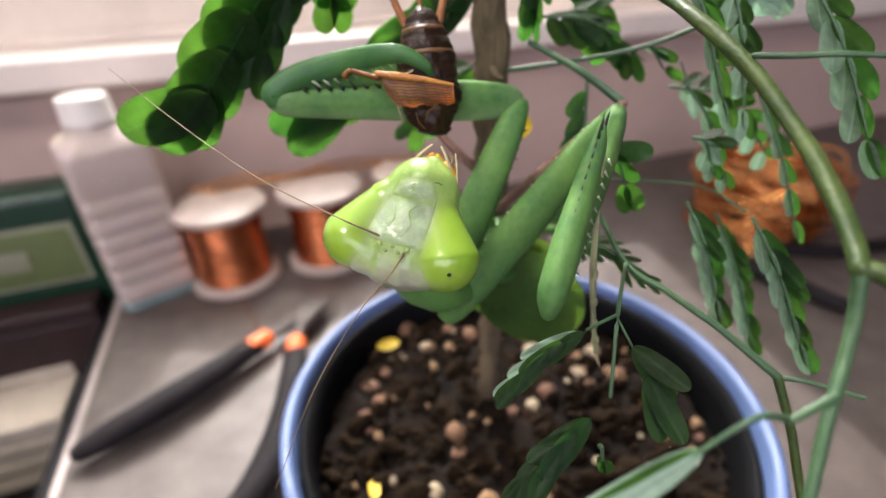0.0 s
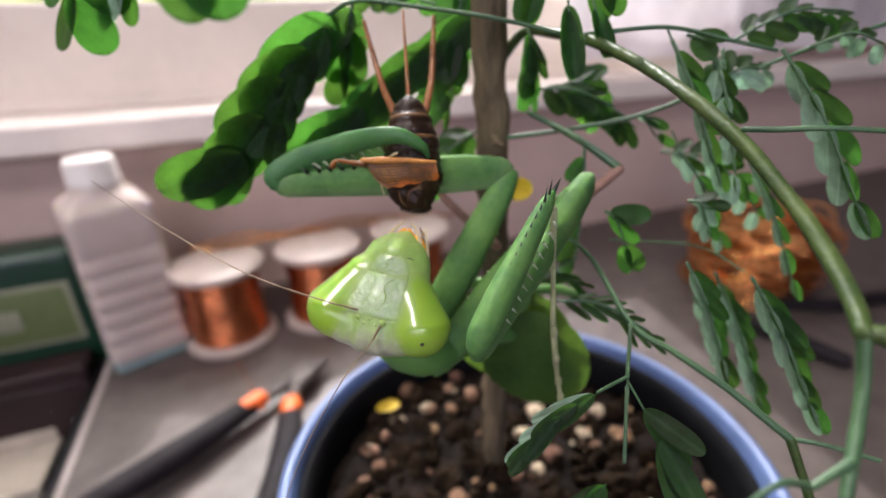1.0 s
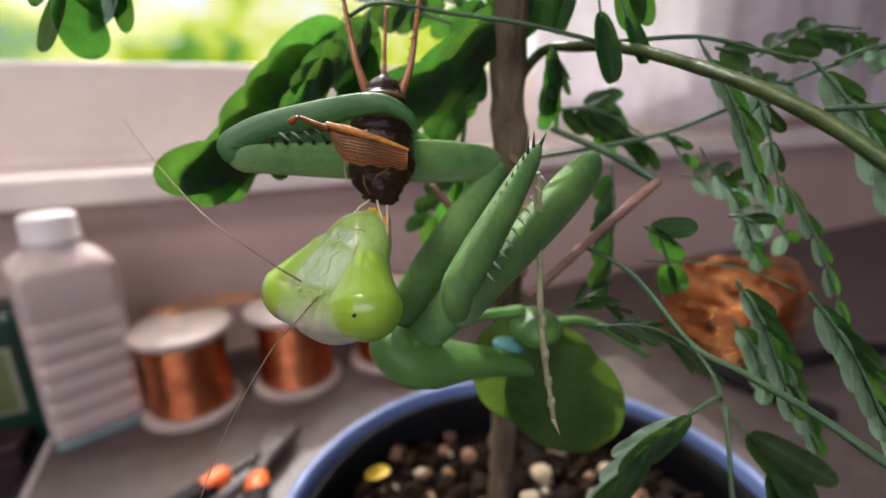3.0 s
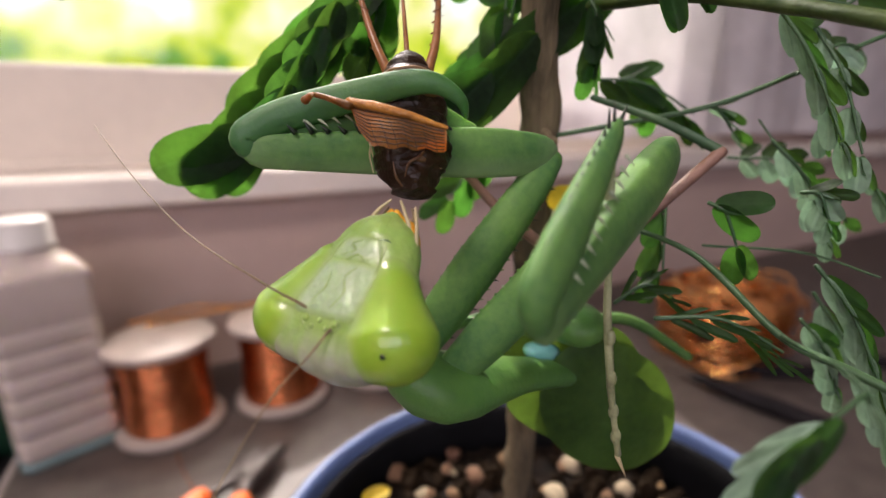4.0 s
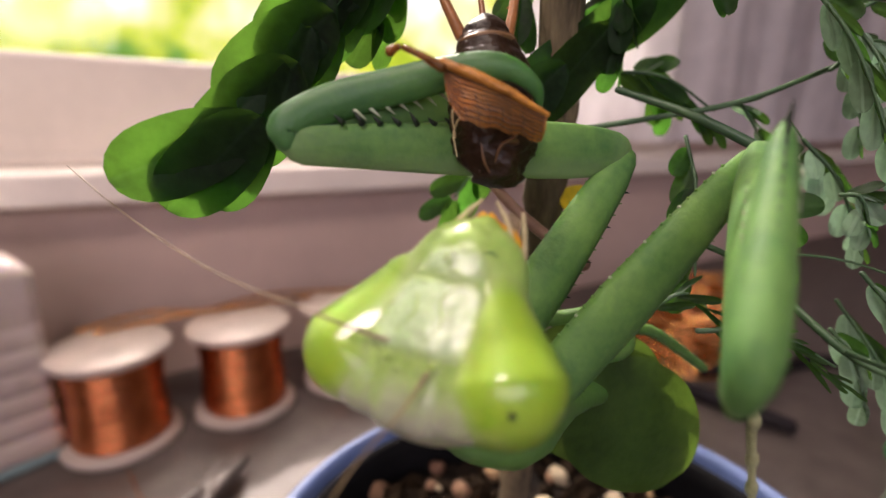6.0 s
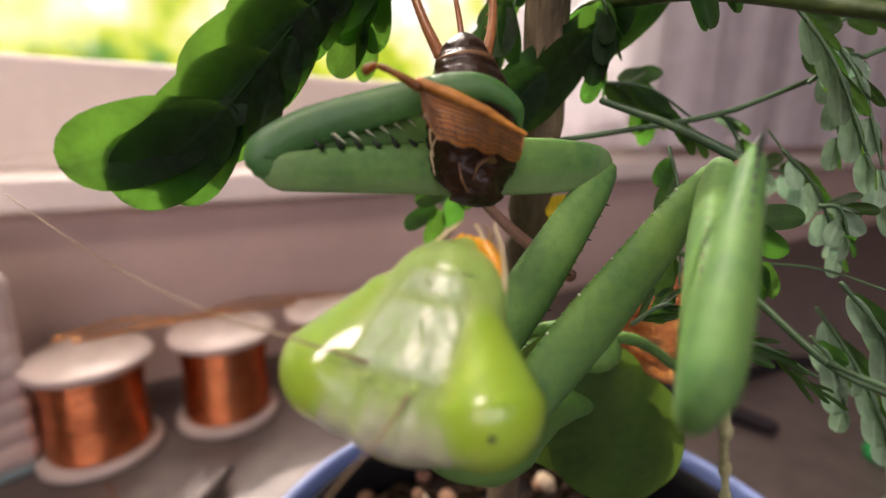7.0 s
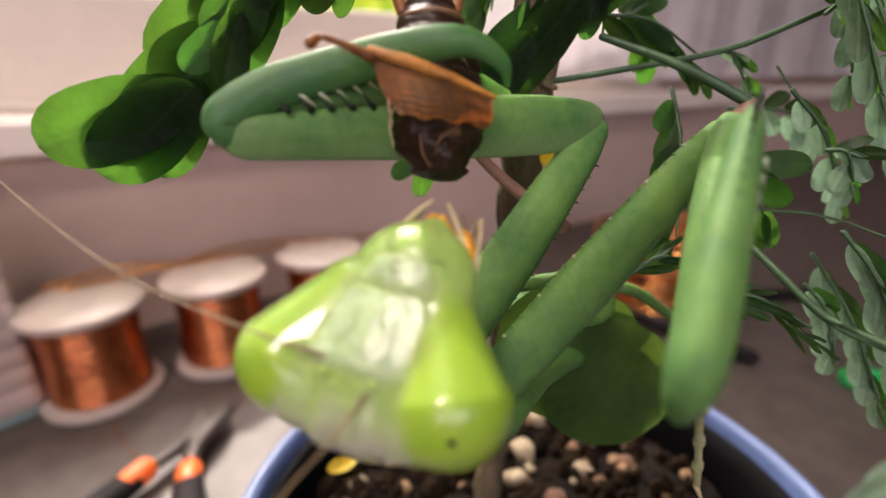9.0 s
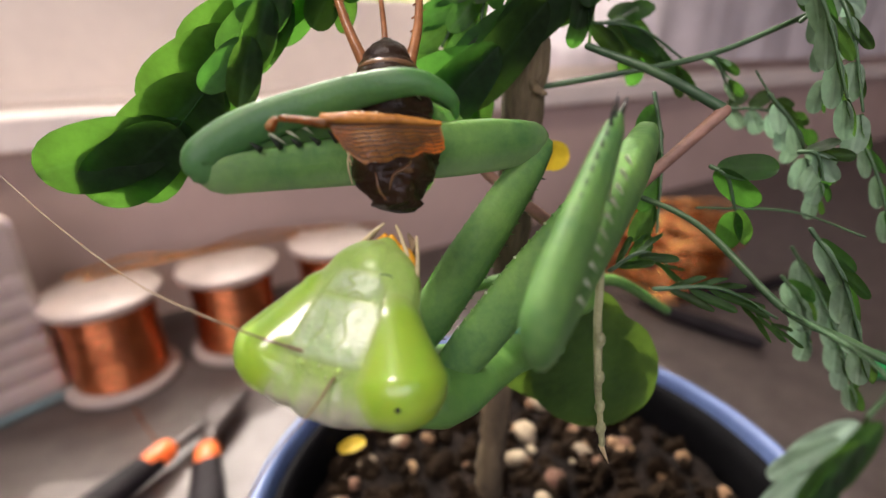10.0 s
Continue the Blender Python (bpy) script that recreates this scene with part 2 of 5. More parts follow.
m_cap = material("bottle_cap_white", (0.74, 0.70, 0.66), rough=0.4, vary=0.04, scale=40)
m_bottle_base = material("bottle_base_bluish", (0.20, 0.29, 0.29), rough=0.3, vary=0.1, scale=60)
m_flange = material("spool_cream_plastic", (0.46, 0.385, 0.335), rough=0.45, vary=0.1, scale=70, bump=0.1)
m_black = material("black_plastic", (0.008, 0.007, 0.008), spec=0.25, rough=0.38, vary=0.3, scale=60, bump=0.1)
m_grip = material("handle_black_rubber", (0.013, 0.010, 0.012), rough=0.7, spec=0.2, vary=0.25, scale=90, bump=0.2)
m_orange = material("orange_plastic", (0.85, 0.16, 0.03), rough=0.4, vary=0.08, scale=90)
m_steel = material("tool_steel_dark", (0.05, 0.038, 0.034), rough=0.5, metal=0.3, vary=0.2, scale=120, bump=0.2)
m_green = material("green_plastic", (0.003, 0.034, 0.015), rough=0.35, vary=0.15, scale=50)
m_emerald = material("emerald_plastic", (0.01, 0.42, 0.10), rough=0.3, vary=0.08, scale=60)
m_lime = material("lime_plastic", (0.25, 0.45, 0.04), rough=0.35, vary=0.08, scale=60)
m_label = material("label_olive_paper", (0.13, 0.17, 0.06), rough=0.6, vary=0.12, scale=40)
m_label_edge = material("label_cream", (0.27, 0.28, 0.19), rough=0.6, vary=0.08, scale=40)
m_darkred = material("dark_red_card", (0.022, 0.006, 0.007), rough=0.55, vary=0.2, scale=40)
m_paper = material("cream_paper", (0.62, 0.55, 0.44), rough=0.7, vary=0.12, scale=50)

m_copper = material("copper_wire", (0.76, 0.28, 0.11), rough=0.22, metal=1.0, vary=0.15, scale=120, second=(0.42, 0.12, 0.05))
nt = m_copper.node_tree
wave, wbump, wtc = nt.nodes.new("ShaderNodeTexWave"), nt.nodes.new("ShaderNodeBump"), nt.nodes.new("ShaderNodeTexCoord")
wave.bands_direction = "Z"
wave.inputs["Scale"].default_value = 230
wave.inputs["Distortion"].default_value = 1.2
wbump.inputs["Strength"].default_value = 0.7
wbump.inputs["Distance"].default_value = 0.0005
nt.links.new(wtc.outputs["Object"], wave.inputs["Vector"])
nt.links.new(wave.outputs["Fac"], wbump.inputs["Height"])
nt.links.new(wbump.outputs["Normal"], nt.nodes["Principled BSDF"].inputs["Normal"])
m_copper_bare = material("copper_bare", (0.95, 0.42, 0.15), rough=0.17, metal=1.0, vary=0.2, scale=300)

m_glass = bpy.data.materials.new("window_glass")
m_glass.use_nodes = True
g = m_glass.node_tree.nodes["Principled BSDF"]
g.inputs["Transmission Weight"].default_value, g.inputs["Roughness"].default_value, g.inputs["IOR"].default_value = 1.0, 0.0, 1.45

# daylight garden far outside the window: glowing backdrop of sky and blurred foliage
m_garden = bpy.data.materials.new("garden_distance")
m_garden.use_nodes = True
nt = m_garden.node_tree
nt.nodes.remove(nt.nodes["Principled BSDF"])
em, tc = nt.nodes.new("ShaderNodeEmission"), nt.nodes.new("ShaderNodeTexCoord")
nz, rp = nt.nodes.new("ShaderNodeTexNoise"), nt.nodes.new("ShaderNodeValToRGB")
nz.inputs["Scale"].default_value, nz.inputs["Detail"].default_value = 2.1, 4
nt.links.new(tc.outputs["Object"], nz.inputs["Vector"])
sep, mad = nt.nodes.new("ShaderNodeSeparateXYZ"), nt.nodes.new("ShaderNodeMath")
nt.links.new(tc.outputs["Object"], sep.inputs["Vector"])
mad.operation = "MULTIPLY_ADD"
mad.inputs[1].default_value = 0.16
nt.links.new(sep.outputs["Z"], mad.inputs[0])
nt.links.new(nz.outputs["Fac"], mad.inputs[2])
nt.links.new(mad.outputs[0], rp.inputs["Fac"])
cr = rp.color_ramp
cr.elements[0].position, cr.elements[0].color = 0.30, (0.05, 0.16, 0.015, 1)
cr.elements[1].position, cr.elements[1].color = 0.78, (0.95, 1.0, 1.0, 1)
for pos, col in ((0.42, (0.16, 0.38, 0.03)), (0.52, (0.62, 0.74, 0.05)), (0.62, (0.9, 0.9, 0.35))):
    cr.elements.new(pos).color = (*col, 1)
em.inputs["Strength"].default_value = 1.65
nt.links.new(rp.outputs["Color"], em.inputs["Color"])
nt.links.new(em.outputs["Emission"], nt.nodes["Material Output"].inputs["Surface"])


# ---- mesh helpers (in plan units) ----
def V(*p):
    return Vector(p) * U


def mesh_of(name, bm, mat, smooth=True):
    bmesh.ops.scale(bm, vec=(U, U, U), verts=bm.verts)
    me = bpy.data.meshes.new(name)
    if smooth:
        for f in bm.faces:
            f.smooth = True
    bm.to_mesh(me)
    bm.free()
    me.materials.append(mat)
    return me


def part(name, bm, mat, parent=None, label="", place=None, smooth=True):
    ob = new(name, mesh_of(name, bm, mat, smooth))
    if parent is not None:
        ob.parent = parent
    if place is not None:
        ob.matrix_basis = place
    return tagged(ob, label=label)


def thing(name, label, category, at=(0, 0, 0), turn=0.0, group="", kind=""):
    ob = new(name)
    ob.matrix_basis = Matrix.Translation(V(*at)) @ Matrix.Rotation(radians(turn), 4, "Z")
    ob.empty_display_size = 0.01
    return tagged(ob, label, category, group, kind)


def rings(bm, loops, close_ends=True):
    """Skin a row of closed loops of equal length."""
    rows = [[bm.verts.new(p) for p in loop] for loop in loops]
    n = len(rows[0])
    for a, b in zip(rows, rows[1:]):
        for i in range(n):
            bm.faces.new((a[i], a[(i + 1) % n], b[(i + 1) % n], b[i]))
    if close_ends:
        bm.faces.new(rows[0][::-1])
        bm.faces.new(rows[-1])
    return bm


def smooth_path(pts, steps=6):
    """Catmull-Rom through the points."""
    q = [Vector(p) for p in pts]
    q = [2 * q[0] - q[1]] + q + [2 * q[-1] - q[-2]]
    res = []
    for i in range(1, len(q) - 2):
        for k in range(steps):
            t = k / steps
            a, b, c, d = q[i - 1], q[i], q[i + 1], q[i + 2]
            res.append(0.5 * (2 * b + (c - a) * t + (2 * a - 5 * b + 4 * c - d) * t * t + (3 * b - a - 3 * c + d) * t ** 3))
    return res + [q[-2]]


def tube(bm, pts, radii, seg=10, flat=1.0, side=None, wobble=0.0):
    """A rounded limb along pts; radii one per point; flat squeezes it along `side`."""
    pts = [Vector(p) for p in pts]
    n = len(pts)
    if len(radii) != n:
        src = np.linspace(0, 1, len(radii))
        radii = np.interp(np.linspace(0, 1, n), src, radii)
    ref = Vector(side) if side else Vector((0.31, 0.87, 0.38))
    loops = []
    t0 = (pts[1] - pts[0]).normalized()
    t1 = (pts[-1] - pts[-2]).normalized()

    def loop(c, t, r):
        s = (ref - t * ref.dot(t)).normalized()
        w = t.cross(s)
        return [c + (s * math.cos(a) * flat + w * math.sin(a)) * r * (1 + wobble * noise.noise(c * 3 + Vector((a, 0, 0))))
                for a in (2 * math.pi * k / seg for k in range(seg))]
    for e in (0.95, 0.6):
        loops.append(loop(pts[0] - t0 * radii[0] * e * 0.8, t0, radii[0] * math.sqrt(max(0.02, 1 - e * e))))
    for i, c in enumerate(pts):
        t = (pts[min(i + 1, n - 1)] - pts[max(i - 1, 0)]).normalized()
        loops.append(loop(c, t, radii[i]))
    for e in (0.6, 0.95):
        loops.append(loop(pts[-1] + t1 * radii[-1] * e * 0.8, t1, radii[-1] * math.sqrt(max(0.02, 1 - e * e))))
    return rings(bm, loops)


def ball(bm, c, r, turn=None, seg=20, rows=12):
    made = bmesh.ops.create_uvsphere(bm, u_segments=seg, v_segments=rows, radius=1.0)["verts"]
    m = Matrix.Translation(Vector(c)) @ (turn.to_4x4() if turn else Matrix.Identity(4)) @ Matrix.Diagonal((*r, 1))
    bmesh.ops.transform(bm, matrix=m, verts=made)
    return bm


def lathe(bm, profile, seg=56, at=(0, 0, 0), ring=False):
    """Turned form; ring: the profile runs back to its start, as a hoop does."""
    c = Vector(at)
    return rings(bm, [[c + Vector((r * math.cos(2 * math.pi * k / seg), r * math.sin(2 * math.pi * k / seg), z)) for k in range(seg)] for r, z in (profile + profile[:1] if ring else profile)], not ring)


def block(bm, lo, hi, bevel=0.0, steps=2):
    lo, hi = Vector(lo), Vector(hi)
    made = bmesh.ops.create_cube(bm, size=1.0)["verts"]
    bmesh.ops.transform(bm, matrix=Matrix.Translation((lo + hi) / 2) @ Matrix.Diagonal((*(hi - lo), 1)), verts=made)
    if bevel:
        edges = list({e for v in made for e in v.link_edges})
        bmesh.ops.bevel(bm, geom=edges, offset=bevel, segments=steps, affect="EDGES", profile=0.5)
    return bm


def spike(bm, base, tip, r, seg=6):
    base, tip = Vector(base), Vector(tip)
    t = (tip - base).normalized()
    s = t.orthogonal().normalized()
    w = t.cross(s)
    loops = []
    for f, k in ((-0.15, 1.0), (0.3, 0.72), (0.7, 0.36), (1.0, 0.06)):
        loops.append([base.lerp(tip, f) + (s * math.cos(a) + w * math.sin(a)) * r * k for a in (2 * math.pi * j / seg for j in range(seg))])
    return rings(bm, loops)


B = bmesh.new

# ---- the room: local axes of the window wall, x along it, y out of the room ----
WALL = Matrix.Translation(V(-9.5, 31.0, 0)) @ Matrix.Rotation(radians(20), 4, "Z")


def setting(name, bm, mat, label, category, smooth=False):
    ob = part(name, bm, mat, None, label, WALL, smooth)
    return tagged(ob, category=category, kind="structure")


bm = block(B(), (-150, 0.9, -95), (170, 14, 10.6))
setting("wall_north", bm, m_wall, "mauve-grey painted wall below the window sill", "wall")
bm = block(B(), (50, 5.0, 10.6), (170, 14, 120))
setting("wall_north_pier", bm, m_wall, "mauve-grey painted wall beside the window", "wall")
bm = block(B(), (-150, 5.0, 10.6), (-60, 14, 120))
setting("wall_north_far_pier", bm, m_wall, "mauve-grey painted wall beside the window", "wall")
bm = block(B(), (-60, 5.0, 92), (50, 14, 120))
setting("wall_north_head", bm, m_wall, "mauve-grey painted wall over the window", "wall")
bm = block(B(), (-62, -0.6, 10.6), (112, 5.0, 12.3), 0.25, 3)
setting("window_sill", bm, m_sill, "cream painted window sill with a rounded front edge", "window sill")
win = thing("window_1", "cream painted window frame over the sill", "window", kind="structure")
win.matrix_basis = WALL
part("bottom_rail", block(B(), (-60, 5.0, 12.3), (50, 9.0, 18.4), 0.3), m_white, win, smooth=False)
part("glazing_bead", block(B(), (-60, 4.4, 12.3), (50, 4.99, 13.0), 0.15), m_white, win, smooth=False)
part("side_post", block(B(), (41, 5.2, 18.4), (50, 9.0, 92), 0.3), m_white, win, smooth=False)
part("side_post", block(B(), (-60, 5.2, 18.4), (-55, 9.0, 92), 0.3), m_white, win, smooth=False)
pane = part("pane", block(B(), (-55, 7.0, 18.4), (41, 7.3, 92)), m_glass, win, smooth=False)
pane.visible_shadow = False

bm = block(B(), (165, -190, -95), (172, 5, 120))
setting("wall_east", bm, m_wall, "mauve-grey painted side wall of the room", "wall")
bm = block(B(), (-156, -190, -95), (-149, 5, 120))
setting("wall_west", bm, m_wall, "mauve-grey painted side wall of the room", "wall")
bm = B()
for lo, hi in (((-156, -197, -95), (172, -190, 40)), ((-156, -197, 40), (-110, -190, 120)), ((60, -197, 40), (172, -190, 120)), ((-110, -197, 112), (60, -190, 120))):
    block(bm, lo, hi)
setting("wall_south", bm, m_wall, "mauve-grey painted wall with a large window opening", "wall")
setting("ceiling", block(B(), (-156, -197, 120), (172, 14, 126)), m_ceiling, "plain white painted ceiling", "ceiling")
setting("floor", block(B(), (-156, -197, -101), (172, 14, -95)), m_floor, "brown floor of the room", "floor")
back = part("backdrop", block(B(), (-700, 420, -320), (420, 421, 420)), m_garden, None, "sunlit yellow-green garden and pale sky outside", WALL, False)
tagged(back, category="backdrop", kind="structure")

# worktop with a raw front edge strip
top = thing("worktop", "grey-brown laminate worktop under the window", "worktop")
top.matrix_basis = WALL
part("board", block(B(), (-11.4, -75, -3.2), (120, 0.85, 0.0), 0.12), m_table, top, smooth=False)
part("edge_strip", block(B(), (-11.75, -75, -3.3), (-11.42, 0.85, -0.1), 0.08), m_edge, top, "pale pinkish edge strip", smooth=False)

# pale folded curtain beside the window
cur = thing("curtain", "pale pinkish-white curtain hanging in soft folds", "curtain")
cur.matrix_basis = WALL
bm = B()
loops = []
for zi in range(15):
    z = 13.5 + (110 - 13.5) * zi / 14
    row = []
    for k in range(421):
        x = 21.5 + 46.0 * k / 220
        y = 2.2 + 0.75 * math.sin(x * 0.55 + 2.6 * noise.noise(Vector((x * 0.11, z * 0.015, 0)))) + 0.7 * noise.noise(Vector((x * 0.33, z * 0.02, 4)))
        row.append(Vector((x, y, z)))
    loops.append([bm.verts.new(p) for p in row])
for a, b in zip(loops, loops[1:]):
    for k in range(420):
        bm.faces.new((a[k], a[k + 1], b[k + 1], b[k]))
part("cloth", bm, m_curtain, cur)
part("rail", tube(B(), [(-62, 2.2, 110.5), (111, 2.2, 110.5)], [0.6, 0.6]), m_white, cur)

# ---- things on the worktop ----
# milky square bottle with ribs
bot = thing("bottle", "milky square plastic bottle with ribbed sides and white cap", "bottle", (-17.1, 23.6, 0), 41)


def square_loop(h, z, corner):
    h *= 1.1
    loop = []
    for cx, cy, a0 in ((1, 1, 0), (-1, 1, 90), (-1, -1, 180), (1, -1, 270)):
        for k in range(6):
            a = radians(a0 + 18 * k)
            loop.append(Vector((cx * (h - corner) + corner * math.cos(a), cy * (h - corner) + corner * math.sin(a), z)))
    return loop


bm = B()
prof = [(1.62, 0.42), (1.74, 0.55)]
for k in range(6):
    z0 = 0.75 + k * 0.98
    prof += [(1.77, z0), (1.77, z0 + 0.74), (1.735, z0 + 0.81), (1.735, z0 + 0.9)]
prof += [(1.77, 6.7), (1.77, 8.5), (1.74, 8.7), (1.62, 8.9), (1.3, 9.25), (1.05, 9.5), (0.95, 9.9)]
rings(bm, [square_loop(h, z, min(0.5, h * 0.5) if z < 9.0 else h * (0.55 if z < 9.4 else 0.95)) for h, z in prof])
part("body", bm, m_bottle, bot)
part("base", rings(B(), [square_loop(1.68, 0.0, 0.45), square_loop(1.78, 0.08, 0.5), square_loop(1.78, 0.42, 0.5), square_loop(1.62, 0.46, 0.45)]), m_bottle_base, bot, "bluish base of the bottle")
bm = lathe(B(), [(1.1, 9.7), (1.18, 9.75), (1.18, 9.95), (1.13, 10.0), (1.12, 10.9), (1.02, 11.04), (0.2, 11.06)], 40)
part("cap", bm, m_cap, bot, "white screw cap")


def spool():
    ob = thing("wire_spool", "cream plastic spool wound with bright copper wire", "wire spool", (-12.5, 24.35, 0), 20, group="spools along the wall")
    fl = [(0.45, 0.0), (2.4, 0.0), (2.5, 0.08), (2.52, 0.3), (2.44, 0.42), (0.45, 0.44)]
    part("bottom_flange", lathe(B(), fl), m_flange, ob)
    part("top_flange", lathe(B(), [(r, z + 4.46) for r, z in fl]), m_flange, ob)
    part("hub", lathe(B(), [(0.42, 0.1), (0.62, 0.1), (0.62, 4.95), (0.42, 4.95)], 32), m_flange, ob)
    prof = [(0.6, 0.46)]
    for k in range(33):
        z = 0.5 + 3.9 * k / 32
        prof.append((2.02 + 0.05 * math.sin(z * 1.7) + (0.03 if k % 2 else 0.0), z))
    prof.append((0.6, 4.44))
    part("wire", lathe(B(), prof, 64), m_copper, ob, "winding of copper wire")
    return ob


spool_a = spool()
copy_thing(spool_a, Matrix.Translation(V(-7.35, 26.45, 0)) @ Matrix.Rotation(radians(63), 4, "Z"))
copy_thing(spool_a, Matrix.Translation(V(-2.0, 28.65, 0)) @ Matrix.Rotation(radians(110), 4, "Z"))
# loose end of copper wire that runs along the spool tops, and one along the worktop
wire = thing("loose_wire", "loose strand of bare copper wire over the spools", "wire")
part("strand", tube(B(), smooth_path([(-13.6, 25.6, 5.0), (-11.6, 26.5, 5.05), (-9.2, 27.3, 5.15), (-6.8, 28.4, 5.05), (-4.0, 29.3, 5.0)]), [0.11], 8), m_copper_bare, wire)
part("strand", tube(B(), smooth_path([(-14.6, 25.9, 5.0), (-12.0, 27.2, 5.3), (-9.4, 27.9, 5.0), (-6.4, 29.2, 5.3), (-2.6, 30.2, 5.0), (1.0, 31.2, 4.6)]), [0.09], 8), m_copper_bare, wire)
part("strand", tube(B(), smooth_path([(-11.4, 21.9, 0.06), (-10.6, 20.6, 0.05), (-9.9, 19.6, 0.05), (-9.3, 18.7, 0.05)]), [0.03], 6), m_copper_bare, wire)

# wire cutters with black grips and orange collars
cut = thing("wire_cutters", "wire cutters with black rubber grips and orange collars lying open", "pliers")
part("grip", tube(B(), smooth_path([(-13.9, 11.8, 0.65), (-12.9, 12.6, 0.8), (-11.3, 14.2, 0.9), (-10.0, 15.9, 0.85), (-9.0, 17.3, 0.8)]), [0.42, 0.6, 0.66, 0.6, 0.5], 14, 0.85, (0, 0, 1)), m_grip, cut)
part("grip", tube(B(), smooth_path([(-7.7, 8.2, 0.65), (-6.7, 10.2, 0.8), (-6.4, 12.6, 0.9), (-6.7, 15.2, 0.85), (-7.05, 16.8, 0.8)]), [0.42, 0.6, 0.66, 0.6, 0.5], 14, 0.85, (0, 0, 1)), m_grip, cut)
part("collar", tube(B(), [(-9.15, 17.05, 0.82), (-8.72, 17.75, 0.8)], [0.46, 0.46], 16), m_orange, cut, "orange collar")
part("collar", tube(B(), [(-7.02, 16.6, 0.82), (-7.12, 17.35, 0.8)], [0.46, 0.46], 16), m_orange, cut, "orange collar")
part("jaw", tube(B(), smooth_path([(-8.7, 17.8, 0.75), (-8.0, 18.7, 0.7), (-7.4, 19.4, 0.7), (-7.2, 20.6, 0.7)]), [0.3, 0.36, 0.5, 0.28], 10, 0.7, (0, 0, 1)), m_steel, cut)
part("jaw", tube(B(), smooth_path([(-7.12, 17.4, 0.75), (-7.25, 18.5, 0.7), (-6.9, 19.5, 0.75), (-6.3, 20.8, 0.7)]), [0.3, 0.36, 0.5, 0.28], 10, 0.7, (0, 0, 1)), m_steel, cut)
part("pivot", lathe(B(), [(0.05, 1.02), (0.26, 1.02), (0.3, 0.98), (0.3, 0.5)], 24, (-7.3, 19.0, 0)), m_steel, cut)
# bundle of copper wire
coil = thing("copper_coil", "tangled bundle of shiny copper wire on the worktop", "wire", (20.5, 28.5, 0))
rnd = random.Random(5)
for k in range(64):
    rad = rnd.uniform(2.4, 4.5)
    h = rnd.uniform(0.6, 4.2)
    tilt = Euler((rnd.uniform(-0.3, 0.3), rnd.uniform(-0.3, 0.3), rnd.uniform(0, 6.3)))
    pts = []
    for j in range(37):
        a = 2 * math.pi * j / 36
        p = Vector((rad * math.cos(a), rad * 0.75 * math.sin(a), 0.35 * math.sin(3 * a + k)))
        p.rotate(tilt)
        p.z = max(0.25, p.z + h)
        pts.append(p)
    part("wire_loop", tube(B(), pts, [0.115], 6), m_copper_bare, coil)
# dark rod tool by the coil
rod = thing("soldering_tool", "dark slim tool lying on the worktop", "tool")
part("shaft", tube(B(), smooth_path([(16.2, 24.6, 0.5), (18.0, 22.0, 0.5), (19.9, 19.3, 0.5)]), [0.2, 0.45, 0.5, 0.4], 14), m_grip, rod)
part("tip", tube(B(), [(15.3, 25.9, 0.5), (16.2, 24.6, 0.5)], [0.06, 0.16], 10), m_steel, rod)
rod2 = thing("black_cable", "thick black cable behind the copper bundle", "cable")
part("cable", tube(B(), smooth_path([(19.5, 25.2, 0.4), (23.5, 24.6, 0.4), (27.5, 25.3, 0.4), (32, 24.4, 0.4)]), [0.4], 12), m_grip, rod2)

# green marker pen
pen = thing("marker_pen", "green-capped marker pen with a lime barrel lying on the worktop", "pen")
pen_a, pen_b = Vector((22.9, 16.6, 0.62)), Vector((32.0, 13.2, 0.62))
part("cap", tube(B(), [pen_a.lerp(pen_b, f) for f in (0.0, 0.02, 0.12)], [0.5, 0.6, 0.6], 20), m_emerald, pen, "bright emerald cap")
part("collar", tube(B(), [pen_a.lerp(pen_b, f) for f in (0.125, 0.17)], [0.5, 0.5], 20), m_cap, pen, "white collar")
part("barrel", tube(B(), [pen_a.lerp(pen_b, f) for f in (0.18, 0.2, 0.95, 1.0)], [0.5, 0.58, 0.58, 0.45], 20), m_lime, pen)

# things beside the worktop's end
crate = thing("storage_crate", "black plastic crate full of small workshop things", "crate")
crate.matrix_basis = WALL
part("floor", block(B(), (-40, -40, -9), (-11.9, 0.5, -8), 0.1), m_black, crate, smooth=False)
part("near_side", block(B(), (-12.6, -40, -8), (-11.9, 0.5, -0.6), 0.15), m_black, crate, smooth=False)
part("back_side", block(B(), (-40, -0.3, -8), (-12.6, 0.5, 5.0), 0.15), m_black, crate, smooth=False)
part("divider", block(B(), (-40, -18.2, -8), (-12.62, -17.4, -1.5), 0.15), m_black, crate, smooth=False)
part("divider", block(B(), (-24.6, -17.3, -8), (-23.9, -0.35, 1.0), 0.15), m_black, crate, smooth=False)
gb = thing("green_box", "dark green plastic box with an olive paper label", "box")
gb.matrix_basis = WALL
part("body", block(B(), (-26.5, -3.5, -8), (-11.95, -0.4, 6.3), 0.5, 3), m_green, gb)
part("label", block(B(), (-25.0, -3.58, 1.2), (-12.9, -3.5, 4.3), 0.03), m_label, gb, "olive paper label with a cream border")
part("label_border", block(B(), (-25.3, -3.54, 0.95), (-12.65, -3.49, 4.55), 0.02), m_label_edge, gb)
part("label_print", block(B(), (-21.0, -3.64, 2.1), (-15.2, -3.585, 3.3), 0.02), m_label_edge, gb, "pale unreadable print")
